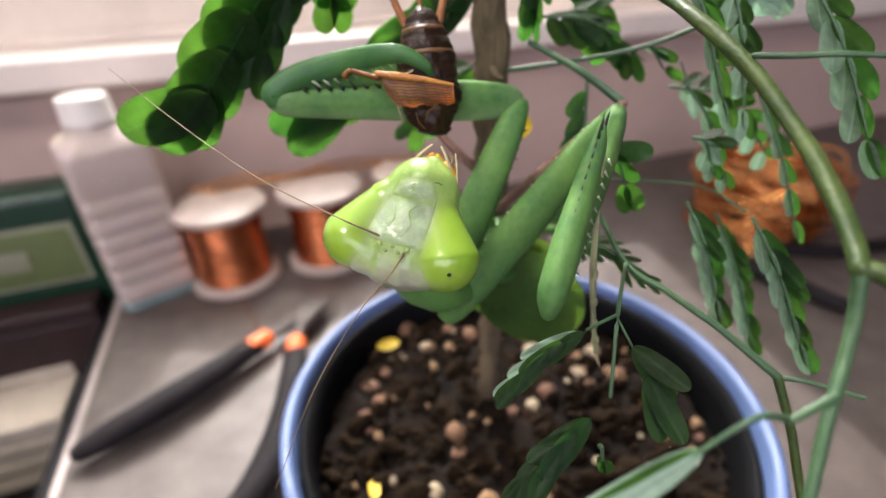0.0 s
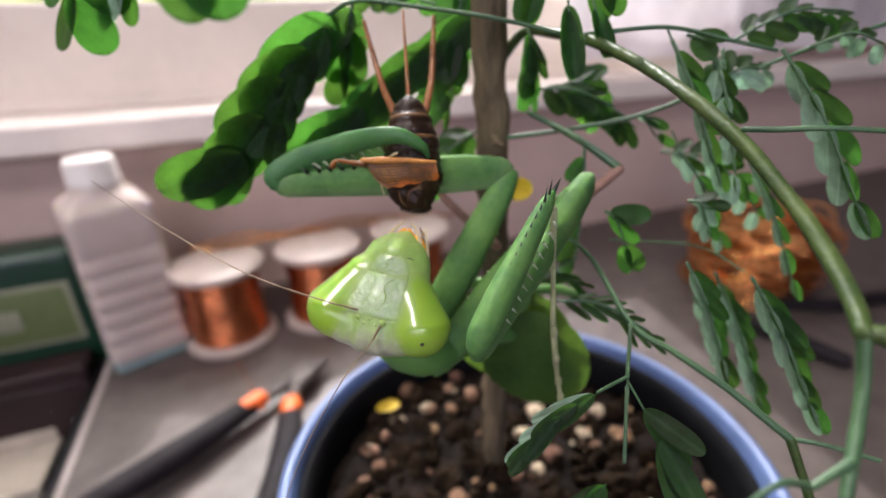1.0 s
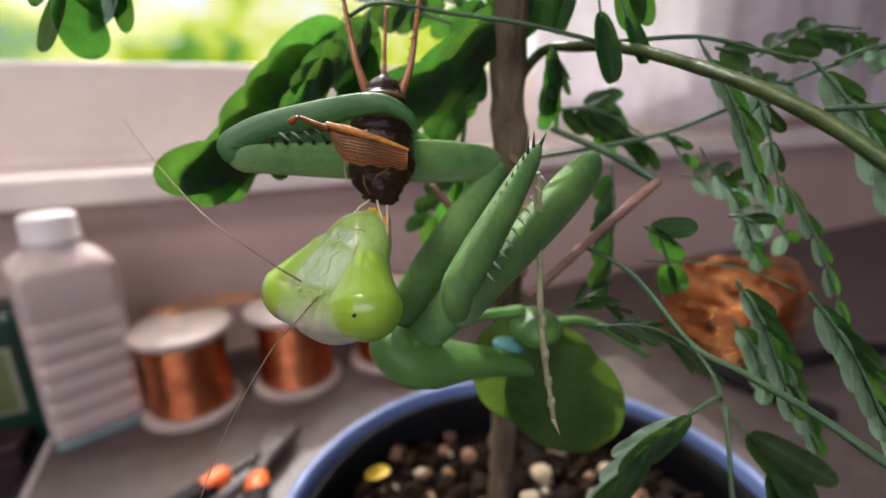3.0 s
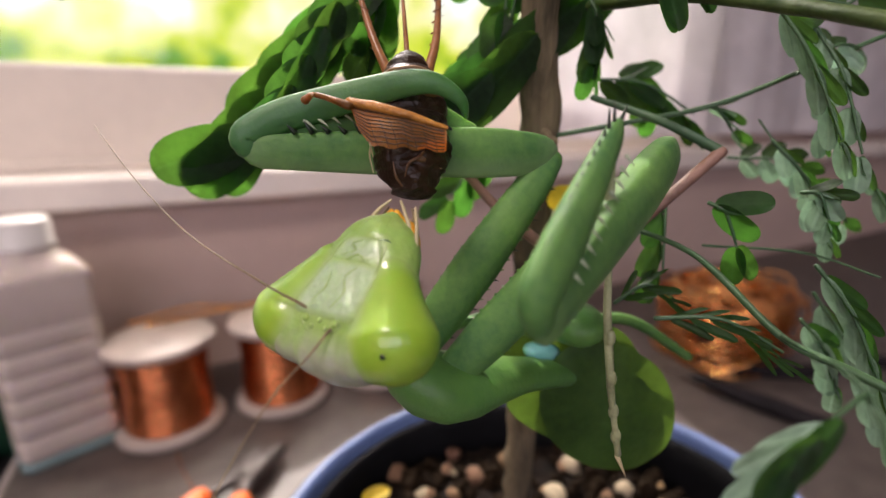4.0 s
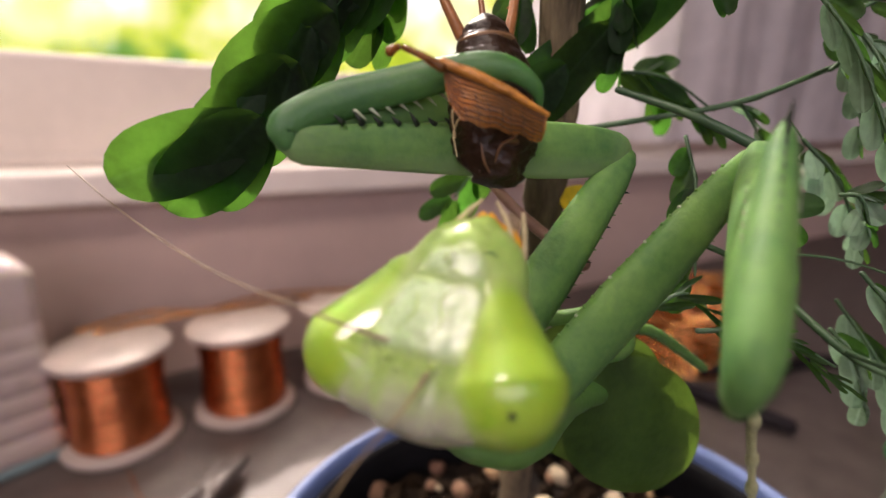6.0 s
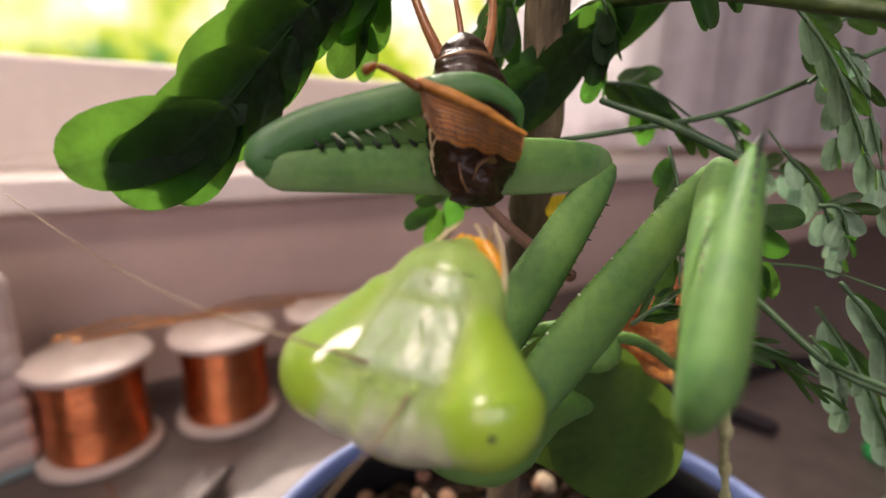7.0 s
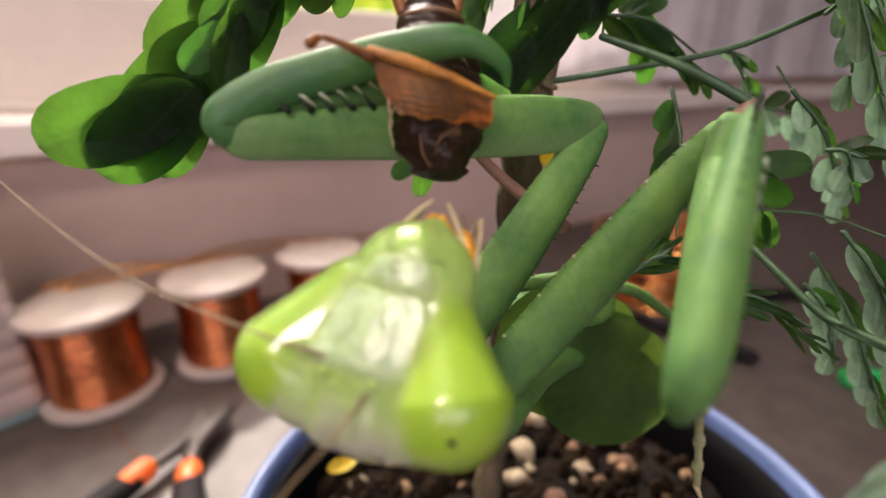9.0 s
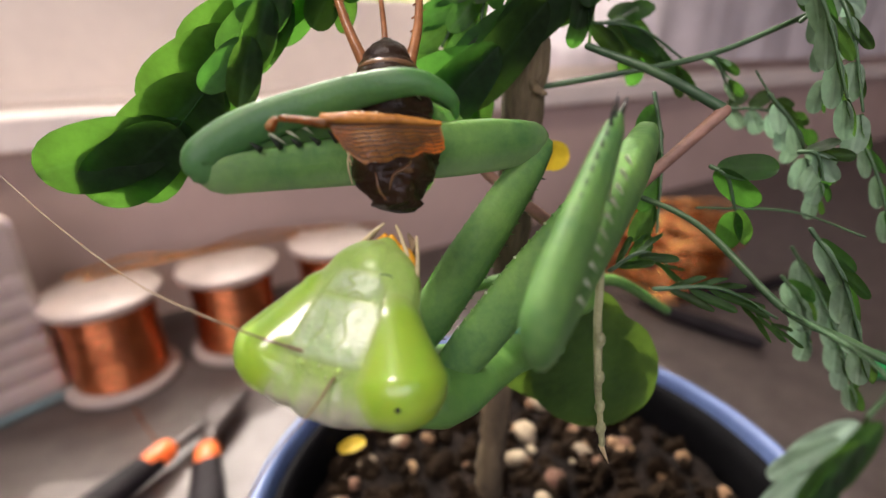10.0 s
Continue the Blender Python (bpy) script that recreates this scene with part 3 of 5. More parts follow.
card = thing("card_box", "dark red card box lying in the crate", "box")
card.matrix_basis = WALL
part("body", block(B(), (-26, -5.4, -8), (-12.7, -3.7, -0.6), 0.15), m_darkred, card, smooth=False)
part("lid", block(B(), (-26.1, -5.5, -0.58), (-12.62, -3.64, 0.3), 0.12), m_darkred, card, smooth=False)
part("print", block(B(), (-20.5, -5.44, -4.4), (-15.0, -5.4, -3.2), 0.015), m_paper, card, "pale unreadable print", smooth=False)
pap = thing("paper_stack", "cream paper slips lying on one another in the crate", "paper")
pap.matrix_basis = WALL
for k in range(7):
    part("slip", block(B(), (-21 + 0.12 * (k % 3), -9.2 + 0.1 * (k % 2), -8.0 + 0.6 * k), (-14.8 + 0.1 * (k % 2), -5.6 + 0.08 * (k % 3), -7.42 + 0.6 * k), 0.05), m_paper, pap, smooth=False)
jar = thing("dark_jar", "dark glossy jar with a rounded lid in the crate", "jar")
jar.matrix_basis = WALL @ Matrix.Translation(V(-31.5, -9.0, -8))
part("body", lathe(B(), [(0.4, 0), (3.2, 0.05), (3.4, 0.4), (3.4, 9.5), (3.1, 10.1)], 40), m_black, jar)
part("lid", lathe(B(), [(3.25, 10.1), (3.35, 10.3), (3.35, 12.0), (3.0, 12.5), (0.3, 12.6)], 40), m_grip, jar)

# ---- pot ----
POT = Vector((1.3, 6.52, 0))
pot = thing("plant_pot", "round plant pot with a dusty blue rim and black lining", "plant pot", POT)
part("body", lathe(B(), [(0.3, 0.0), (3.1, 0.0), (3.2, 0.15), (4.0, 7.6), (4.02, 7.7), (3.92, 7.7), (3.0, 0.3), (0.3, 0.25)], 72), m_pot, pot)
part("rim", lathe(B(), [(4.02, 7.72), (4.28, 7.76), (4.36, 7.95), (4.42, 8.75), (4.40, 8.88), (4.32, 8.94), (4.22, 8.9), (4.17, 8.8), (4.1, 7.9), (4.05, 7.72)], 96, ring=True), m_pot, pot, "dusty blue rolled rim")
part("lining", lathe(B(), [(4.08, 7.95), (4.12, 8.62), (4.06, 8.72), (3.96, 8.68), (3.9, 8.4), (3.84, 7.2), (3.9, 7.1)], 96, ring=True), m_pot_in, pot, "black inner pot edge")

soil = thing("potting_soil", "dark crumbly potting soil with tan gravel", "soil", POT, kind="stuff")
bm = B()
n = 64
grid = {}
for i in range(n + 1):
    for j in range(n + 1):
        x, y = (i / n * 2 - 1) * 3.92, (j / n * 2 - 1) * 3.92
        if x * x + y * y < 3.9 ** 2:
            z = 7.82 + 0.16 * noise.noise(Vector((x * 0.8, y * 0.8, 0))) + 0.13 * noise.noise(Vector((x * 2.6, y * 2.6, 3))) + 0.07 * noise.noise(Vector((x * 7, y * 7, 5)))
            grid[i, j] = bm.verts.new((x, y, z))
for i, j in list(grid):
    q = [grid.get(k) for k in ((i, j), (i + 1, j), (i + 1, j + 1), (i, j + 1))]
    if all(q):
        bm.faces.new(q)
part("surface", bm, m_soil, soil)


def lump(seed, flat=0.75):
    bm = B()
    bmesh.ops.create_icosphere(bm, subdivisions=2, radius=1.0)
    off = Vector((seed * 3.7, seed * 1.3, seed))
    for v in bm.verts:
        v.co *= 1 + 0.28 * noise.noise(v.co * 1.1 + off) + 0.08 * noise.noise(v.co * 3 + off)
        v.co.z *= flat
    return bm


def pebble(x, y, size, mat, mesh, name, label, z=7.88):
    ob = new(name, mesh)
    r = random.Random(int(x * 977 + y * 313))
    ob.matrix_basis = Matrix.LocRotScale(V(x, y, z + size * 0.25), Euler((r.uniform(-0.3, 0.3), r.uniform(-0.3, 0.3), r.uniform(0, 6))), Vector((size * r.uniform(0.85, 1.2), size * r.uniform(0.75, 1.0), size)))
    ob.material_slots[0].link = "OBJECT"
    ob.material_slots[0].material = mat
    return tagged(ob, label, "pebble", "pebbles on the soil")


lumps = [mesh_of("pebble", lump(k), m_pebble) for k in range(5)]
# the marked pebbles
for x, y, s, w in ((-1.2, 8.52, 0.17, 1), (-1.09, 9.62, 0.26, 0), (0.54, 9.32, 0.22, 0), (-0.55, 8.95, 0.16, 1), (0.05, 8.9, 0.13, 0), (0.0, 9.6, 0.14, 0), (0.2, 10.05, 0.2, 0), (2.0, 8.6, 0.22, 1), (1.6, 8.0, 0.2, 1), (2.1, 7.4, 0.22, 0), (2.9, 7.9, 0.2, 1),
                   (-0.3, 5.2, 0.15, 1), (0.6, 4.9, 0.22, 0), (1.5, 5.0, 0.28, 0), (-1.1, 5.4, 0.13, 1), (0.1, 6.4, 0.24, 0), (-1.3, 6.2, 0.14, 0), (3.4, 8.6, 0.2, 1), (2.6, 9.4, 0.22, 1), (1.3, 9.7, 0.18, 0), (-1.7, 7.7, 0.16, 0), (-1.5, 7.3, 0.17, 0)):
    pebble(x, y, s, (m_pebble, m_pebble_w)[w], lumps[int(abs(x) * 7) % 5], "pebble", ("rounded tan pebble on the soil", "rounded cream pebble on the soil")[w])
rnd = random.Random(11)
for k in range(64):
    a, r = rnd.uniform(0, 6.28), 3.6 * math.sqrt(rnd.random())
    w = rnd.random() < 0.12
    pebble(POT.x + r * math.cos(a), POT.y + r * math.sin(a), rnd.uniform(0.06, 0.17), (m_pebble, m_pebble_w)[w], lumps[k % 5], "pebble", ("small tan pebble on the soil", "small cream pebble on the soil")[w])
bm = B()
for k in range(520):
    a, r = rnd.uniform(0, 6.28), 3.75 * math.sqrt(rnd.random())
    s = rnd.uniform(0.05, 0.16)
    made = bmesh.ops.create_icosphere(bm, subdivisions=1, radius=s)["verts"]
    bmesh.ops.transform(bm, matrix=Matrix.Translation((r * math.cos(a), r * math.sin(a), 7.86 + s * 0.3)) @ Euler((rnd.random() * 6, rnd.random() * 6, 0)).to_matrix().to_4x4() @ Matrix.Diagonal((1.2, 0.8, 0.7, 1)), verts=made)
clod_rnd = random.Random(23)
for k in range(190):
    a, r = clod_rnd.uniform(0, 6.28), 3.7 * math.sqrt(clod_rnd.random())
    size = clod_rnd.uniform(0.12, 0.30)
    made = bmesh.ops.create_icosphere(bm, subdivisions=2, radius=1.0)["verts"]
    for v in made:
        v.co *= size * (1 + 0.5 * noise.noise(v.co * 1.3 + Vector((k * 3.1, 0, k))) + 0.2 * noise.noise(v.co * 3.7 + Vector((k, 0, 0))))
    bmesh.ops.transform(bm, matrix=Matrix.Translation((r * math.cos(a), r * math.sin(a), 7.84 + size * 0.1)) @ Euler((clod_rnd.random() * 6, clod_rnd.random() * 6, 0)).to_matrix().to_4x4() @ Matrix.Diagonal((1.2, 0.8, 0.55, 1)), verts=made)
part("crumbs", bm, m_crumb, soil, "loose dark soil crumbs", smooth=False)

# ---- the plant ----
plant = thing("potted_tree", "young tree with feathery compound leaves growing in the pot", "plant", (0.88, 7.5, 7.6))
PLANT = plant.matrix_basis.inverted()


def stem(name, pts, r0, r1, mat):
    path = smooth_path(pts, 7)
    bm = tube(B(), path, list(np.linspace(r0, r1, len(path))), 12, wobble=0.16)
    return part(name, bm, mat, plant, place=PLANT)


def blade(length, width, bend, seed):
    """One oblong leaflet along +x: rounded tip, slight keel at the midrib, gently curled."""
    bm = B()
    nx, ny = 12, 4
    rows = []
    for i in range(nx + 1):
        f = 0.5 - 0.5 * math.cos(math.pi * i / nx)
        w = width * 0.5 * math.sqrt(max(0.0, 1 - abs(2 * f - 1) ** 2.5)) * (0.88 + 0.16 * f) + 0.004
        row = []
        for j in range(-ny, ny + 1):
            s = j / ny
            z = 0.10 * width * abs(s) ** 1.4 - 0.06 * width * s * s + bend * length * f * f + 0.012 * noise.noise(Vector((f * 3, s * 2, seed)))
            row.append(bm.verts.new((f * length, w * s, z)))
        rows.append(row)
    for a, b in zip(rows, rows[1:]):
        for k in range(2 * ny):
            bm.faces.new((a[k], b[k], b[k + 1], a[k + 1]))
    return bm


BLADES = {}


def leaf(base, tip, normal, pairs, length, width, lean, fold, sag, under):
    """A compound leaf: a thin rachis and opposite leaflets that lean towards its tip. under: the row (-1, 1, 0 none, 2
    both) that shows its pale underside, or, on the nearest leaf, stands for sunlight.
    """
    base, tip, nv = Vector(base), Vector(tip), Vector(normal).normalized()
    end = tip - (tip - base).normalized() * min(length * 0.75, (tip - base).length * 0.6)
    path = smooth_path([base, base.lerp(end, 0.5) + nv * sag * 0.4 + Vector((0, 0, sag)), end], 8)
    ob = part("leaf", tube(B(), path, [0.02, 0.011], 8), m_stem, plant, place=PLANT)
    rnd = random.Random(len(plant.children))
    for k in range(pairs):
        f = 0.1 + 0.9 * k / (pairs - 1) if pairs > 1 else 0.95
        i = min(len(path) - 2, int(f * (len(path) - 1)))
        p = path[i].lerp(path[i + 1], f * (len(path) - 1) - i)
        t = (path[i + 1] - path[i]).normalized()
        n = (nv - t * nv.dot(t)).normalized()
        s = t.cross(n)
        size = (0.74 + 0.3 * math.sin(math.pi * (0.2 + 0.65 * f))) * rnd.uniform(0.92, 1.08)
        for sign in (-1, 1):
            la, fo = radians(lean * (1.15 - 0.35 * f) + rnd.uniform(-6, 6)), radians(fold + rnd.uniform(-10, 10))
            out = s * sign * math.cos(fo) - n * math.sin(fo)
            d = (t * math.cos(la) + out * math.sin(la)).normalized()
            up = (n * math.cos(fo) + s * sign * math.sin(fo))
            up = (up - d * up.dot(d)).normalized()
            y = up.cross(d)
            pale = under in (sign, 2)
            key = (round(length, 2), round(width, 2), rnd.randrange(3), pale)
            if key not in BLADES:
                BLADES[key] = mesh_of("leaflet", blade(key[0], key[1], (-0.10, -0.04, 0.03)[key[2]], key[2] * 5.1 + key[0]), m_leaf_pale if pale else m_leaf)
            lf = new("leaflet", BLADES[key])
            lf.parent = ob
            m = Matrix((d, y, up)).transposed().to_4x4()
            lf.matrix_basis = Matrix.Translation((p + d * 0.02 - n * 0.012 * k) * U) @ m @ Matrix.Diagonal((size, size, size, 1))
    return ob


def folded_leaf(base, tip, facing, pairs, length, width, front, back, last, pale=False, double=False):
    """A compound leaf folded along its rachis and seen from the side: the row towards `facing` laps over the other, and one leaflet ends it.
    front, back, last: degrees by which the two rows and the end leaflet turn from the rachis; pale: the far row shows its underside."""
    base, tip, f = Vector(base), Vector(tip), Vector(facing).normalized()
    rnd = random.Random(len(plant.children))
    path = smooth_path([base, base.lerp(tip, 0.5) + Vector((0, 0, 0.05)), tip], 8)
    ob = part("leaf", tube(B(), path, [0.009, 0.005], 8), m_leaf, plant, place=PLANT)

    def add(p, t, turn, off, size, tilt, mat=m_leaf):
        d = Matrix.Rotation(radians(turn), 3, f) @ t
        n = (Matrix.Rotation(radians(tilt), 3, d) @ f).normalized()
        n = (n - d * n.dot(d)).normalized()
        lf = new("leaflet", mesh_of("leaflet", blade(length * size, width * size, rnd.uniform(-0.06, 0.05), rnd.uniform(0, 9)), mat))
        lf.parent = ob
        lf.matrix_basis = Matrix.Translation((p + f * off) * U) @ Matrix((d, n.cross(d), n)).transposed().to_4x4()
    for k in range(pairs):
        u = 0.04 + 0.9 * k / (pairs - 1)
        i = min(len(path) - 2, int(u * (len(path) - 1)))
        p = path[i].lerp(path[i + 1], u * (len(path) - 1) - i)
        t = path[i + 1] - path[i]
        t = (t - f * t.dot(f)).normalized()
        add(p, t, front + rnd.uniform(-3, 3), 0.05 + 0.012 * (pairs - k), rnd.uniform(0.92, 1.05), rnd.uniform(-14, -2))
        add(p, t, back + rnd.uniform(-3, 3), -0.05 - 0.012 * k, rnd.uniform(0.9, 1.02) * (0.86 if double else 1.0), rnd.uniform(0, 12), m_leaf_pale if pale else m_leaf)
    t = path[-1] - path[-2]
    t = (t - f * t.dot(f)).normalized()
    add(path[-1], t, last, -0.02, 0.95 if double else 0.84, 4)
    if double:
        add(path[-1] - t * 0.05, t, last + 9, -0.13, 0.80, 2)
    return ob


part("trunk", tube(B(), smooth_path([(0.90, 7.55, 7.2), (0.84, 7.32, 9.2), (0.80, 7.02, 11.2), (0.72, 6.66, 13.0), (0.62, 6.28, 14.8), (0.55, 6.05, 16.4), (0.5, 5.9, 18.6)], 8), [0.25, 0.21, 0.2, 0.21, 0.215, 0.2, 0.18], 20, wobble=0.35), m_trunk, plant, "slim woody trunk with pale cracked bark", place=PLANT)
part("leaf_scar", tube(B(), smooth_path([(0.60, 6.14, 14.95), (0.66, 6.02, 14.82), (0.74, 5.98, 14.78)]), [0.06, 0.045, 0.02], 10), m_trunk, plant, place=PLANT)
stem('branch', [(0.62, 6.30, 15.60), (0.97, 6.18, 16.05), (1.24, 5.64, 16.04), (1.49, 5.07, 15.96), (1.75, 4.46, 15.77), (1.91, 3.84, 15.56), (2.05, 3.33, 15.33), (2.14, 2.72, 15.0), (2.10, 2.22, 14.76), (2.03, 1.96, 14.64)], 0.06, 0.05, m_branch)
stem('branch', [(2.03, 1.96, 14.64), (2.03, 1.88, 14.42), (1.96, 1.76, 14.24), (1.84, 1.59, 14.06), (1.68, 1.33, 13.72)], 0.036, 0.03, m_stem)
stem('branch', [(2.03, 1.98, 14.64), (2.12, 1.90, 14.64), (2.20, 1.71, 14.55)], 0.05, 0.048, m_branch)
stem('twig', [(1.45, 5.13, 15.97), (0.59, 5.24, 16.19), (-0.21, 5.38, 16.33), (-0.83, 5.32, 16.40), (-1.14, 5.40, 16.29)], 0.022, 0.018, m_stem)
stem('twig', [(1.42, 5.15, 16.03), (2.23, 5.19, 16.07), (2.87, 5.11, 15.93), (3.30, 5.05, 15.83)], 0.022, 0.018, m_stem)
stem('twig', [(2.06, 3.35, 15.41), (2.25, 3.24, 15.42), (2.48, 3.13, 15.44), (2.84, 3.01, 15.43)], 0.02, 0.018, m_stem)
stem('branch', [(1.15, 5.03, 14.05), (1.47, 4.53, 13.90), (1.70, 3.85, 13.50), (2.00, 3.57, 13.36), (2.37, 3.27, 13.17), (2.78, 2.94, 12.89)], 0.022, 0.036, m_stem)
stem('twig', [(2.78, 2.94, 12.89), (2.95, 2.76, 12.39), (3.11, 2.53, 11.77)], 0.04, 0.038, m_branch)
stem('twig', [(2.78, 2.94, 12.89), (2.98, 2.84, 12.92), (3.33, 2.70, 12.88)], 0.02, 0.018, m_stem)
stem('twig', [(1.70, 3.85, 13.50), (1.28, 2.86, 13.68), (1.18, 2.49, 13.21)], 0.018, 0.014, m_stem)
stem('twig', [(1.28, 2.86, 13.68), (1.03, 2.77, 13.62)], 0.014, 0.012, m_stem)
stem('twig', [(1.28, 2.85, 13.65), (1.36, 2.69, 13.51)], 0.01, 0.01, m_stem)
stem('twig', [(0.60, 6.25, 14.80), (1.44, 5.88, 14.96), (2.26, 5.70, 15.13), (2.97, 5.56, 15.42), (3.81, 5.44, 15.78), (4.88, 5.31, 16.13)], 0.03, 0.02, m_stem)
stem('twig', [(1.85, 5.03, 13.86), (2.83, 4.96, 13.77), (3.13, 4.49, 13.67)], 0.012, 0.01, m_stem)
stem('twig', [(2.23, 5.19, 16.07), (2.31, 5.12, 15.89)], 0.012, 0.01, m_stem)
stem('twig', [(0.58, 6.20, 16.20), (-0.59, 6.55, 16.60), (-1.59, 6.39, 17.21)], 0.022, 0.016, m_stem)
stem('twig', [(2.61, 5.52, 14.98), (2.71, 5.30, 14.69)], 0.01, 0.008, m_stem)
leaf_e = folded_leaf((-0.93, 5.70, 16.36), (-2.07, 5.14, 14.89), (0.04, -0.98, -0.19), 5, 1.04, 0.58, -9, 8, -32, double=True)
folded_leaf((-1.23, 5.67, 16.15), (-1.80, 5.24, 15.20), (0.21, -0.97, 0.08), 5, 0.50, 0.24, 12, -14, -20)
leaf_f = folded_leaf((0.49, 6.18, 16.42), (-1.03, 5.80, 15.37), (-0.01, -1.00, 0.04), 4, 1.15, 0.50, 9, 1, -12, double=True)
leaf((-0.95, 5.86, 16.41), (-1.21, 5.90, 15.33), (0.30, -1.00, 0.00), 3, 0.60, 0.36, 24, 30, 0.1, 0)
leaf((-3.69, 6.16, 17.53), (-3.86, 5.45, 16.14), (0.10, -1.00, 0.10), 3, 0.72, 0.50, 30, 30, 0.1, 0)
leaf((-1.12, 2.69, 17.12), (-1.16, 2.27, 16.27), (0.00, -1.00, 0.15), 2, 0.62, 0.42, 10, 15, 0.1, 0)
leaf((-3.30, 6.14, 17.52), (-3.44, 5.73, 16.36), (0.70, -1.00, 0.00), 3, 0.60, 0.30, 22, 30, 0.1, 1)
leaf((0.29, 6.95, 16.60), (-1.17, 6.85, 16.76), (0.00, -1.00, 0.50), 5, 0.52, 0.27, 50, 20, 0.1, 0)
leaf((0.54, 6.57, 16.76), (-0.03, 5.87, 15.08), (0.40, -1.00, 0.20), 6, 0.52, 0.25, 28, 45, 0.1, 0)
leaf((0.40, 6.61, 15.97), (-0.35, 6.57, 14.90), (0.20, -1.00, 0.30), 5, 0.48, 0.25, 30, 30, 0.1, 0)
leaf((0.48, 6.72, 14.84), (-0.59, 6.42, 13.90), (0.00, -1.00, 0.40), 5, 0.48, 0.27, 36, 25, 0.1, 0)
leaf((0.97, 5.88, 16.09), (1.08, 5.78, 15.23), (0.20, -1.00, 0.10), 4, 0.44, 0.21, 20, 45, 0.1, 0)
leaf((1.34, 6.05, 17.48), (0.84, 5.18, 16.19), (0.25, -1.00, 0.10), 1, 0.62, 0.36, 8, 25, 0.1, 0)
leaf((1.37, 5.89, 17.34), (1.16, 4.79, 15.75), (-1.00, -0.12, 0.00), 1, 0.80, 0.24, 4, 70, 0.1, 0)
leaf((1.40, 5.95, 17.51), (1.70, 5.18, 16.29), (-0.30, -1.00, 0.10), 1, 0.66, 0.34, 9, 25, 0.1, 0)
leaf((1.37, 5.67, 17.03), (1.55, 4.93, 15.89), (-0.95, -0.35, 0.00), 1, 0.55, 0.20, 5, 65, 0.1, 0)
leaf((0.53, 7.04, 17.78), (0.10, 5.86, 15.65), (0.20, -1.00, 0.10), 4, 0.62, 0.36, 14, 20, 0.1, 0)
leaf((1.16, 6.26, 15.41), (2.58, 6.05, 14.96), (0.00, -0.60, 1.00), 8, 0.41, 0.21, 45, 25, 0.1, 0)
leaf((1.61, 6.58, 15.43), (2.27, 6.40, 15.02), (0.00, -0.90, 0.60), 5, 0.41, 0.25, 45, 15, 0.1, 0)
leaf((1.64, 5.60, 14.80), (1.44, 4.89, 13.41), (0.50, -1.00, 0.20), 6, 0.37, 0.19, 26, 50, 0.1, 0)
leaf((1.68, 4.78, 14.30), (2.04, 4.54, 13.69), (-0.50, -1.00, 0.20), 2, 0.44, 0.24, 20, 30, 0.1, 0)
leaf((2.28, 5.14, 15.95), (2.74, 4.51, 14.56), (-0.75, -1.00, 0.10), 5, 0.40, 0.18, 20, 55, 0.1, 1)
leaf((2.54, 5.36, 15.99), (2.97, 5.13, 15.41), (0.20, -1.00, 0.30), 2, 0.33, 0.21, 28, 20, 0.1, 0)
leaf((3.36, 5.05, 15.83), (4.02, 4.12, 14.20), (-0.55, -1.00, 0.20), 5, 0.48, 0.24, 20, 45, 0.1, 1)
leaf((3.42, 5.27, 14.67), (3.93, 4.61, 13.21), (-0.70, -1.00, 0.10), 5, 0.33, 0.13, 18, 55, 0.1, 1)
leaf((2.48, 4.46, 13.81), (2.83, 3.83, 12.71), (-0.60, -1.00, 0.30), 5, 0.40, 0.18, 20, 50, 0.1, 1)
leaf((3.02, 4.20, 13.75), (3.52, 3.39, 12.44), (-0.65, -1.00, 0.20), 6, 0.44, 0.18, 19, 50, 0.1, 1)
leaf((2.64, 5.34, 14.79), (3.18, 4.93, 13.73), (-0.30, -1.00, 0.20), 4, 0.30, 0.15, 26, 45, 0.1, 1)
leaf((2.28, 5.90, 15.10), (2.72, 5.74, 14.73), (-0.90, -0.60, 0.10), 3, 0.30, 0.13, 30, 60, 0.1, 1)
leaf((3.12, 5.52, 15.92), (4.43, 5.47, 16.23), (0.00, -0.70, 0.80), 7, 0.33, 0.17, 45, 30, 0.1, 0)
leaf((3.78, 5.25, 15.84), (4.55, 5.02, 15.88), (0.00, -1.00, 0.20), 4, 0.28, 0.13, 60, 55, 0.1, 1)
leaf((2.78, 5.34, 15.39), (3.68, 5.43, 15.72), (0.00, -0.80, 0.50), 5, 0.33, 0.16, 45, 30, 0.1, 1)
leaf((1.12, 4.47, 13.41), (2.22, 4.03, 13.18), (0.10, -0.40, 1.00), 7, 0.33, 0.07, 28, 10, 0.1, 0)
leaf((0.98, 4.90, 13.39), (1.63, 4.71, 13.53), (0.10, -0.40, 1.00), 4, 0.30, 0.07, 28, 10, 0.1, 0)
folded_leaf((1.02, 2.76, 13.61), (0.59, 2.62, 13.35), (-0.29, -0.69, 0.67), 4, 0.40, 0.11, 7, -9, -3, True)
folded_leaf((1.36, 2.69, 13.51), (1.48, 2.57, 13.30), (-0.42, -0.63, 0.65), 2, 0.48, 0.17, 9, -7, 2)
folded_leaf((1.00, 2.34, 13.17), (0.63, 2.12, 12.92), (-0.21, -0.59, 0.78), 4, 0.42, 0.14, 14, -8, -2)
leaf((1.10, 2.33, 12.87), (1.15, 2.20, 12.65), (-0.60, -1.00, 0.30), 1, 0.22, 0.14, 10, 40, 0.1, 0)
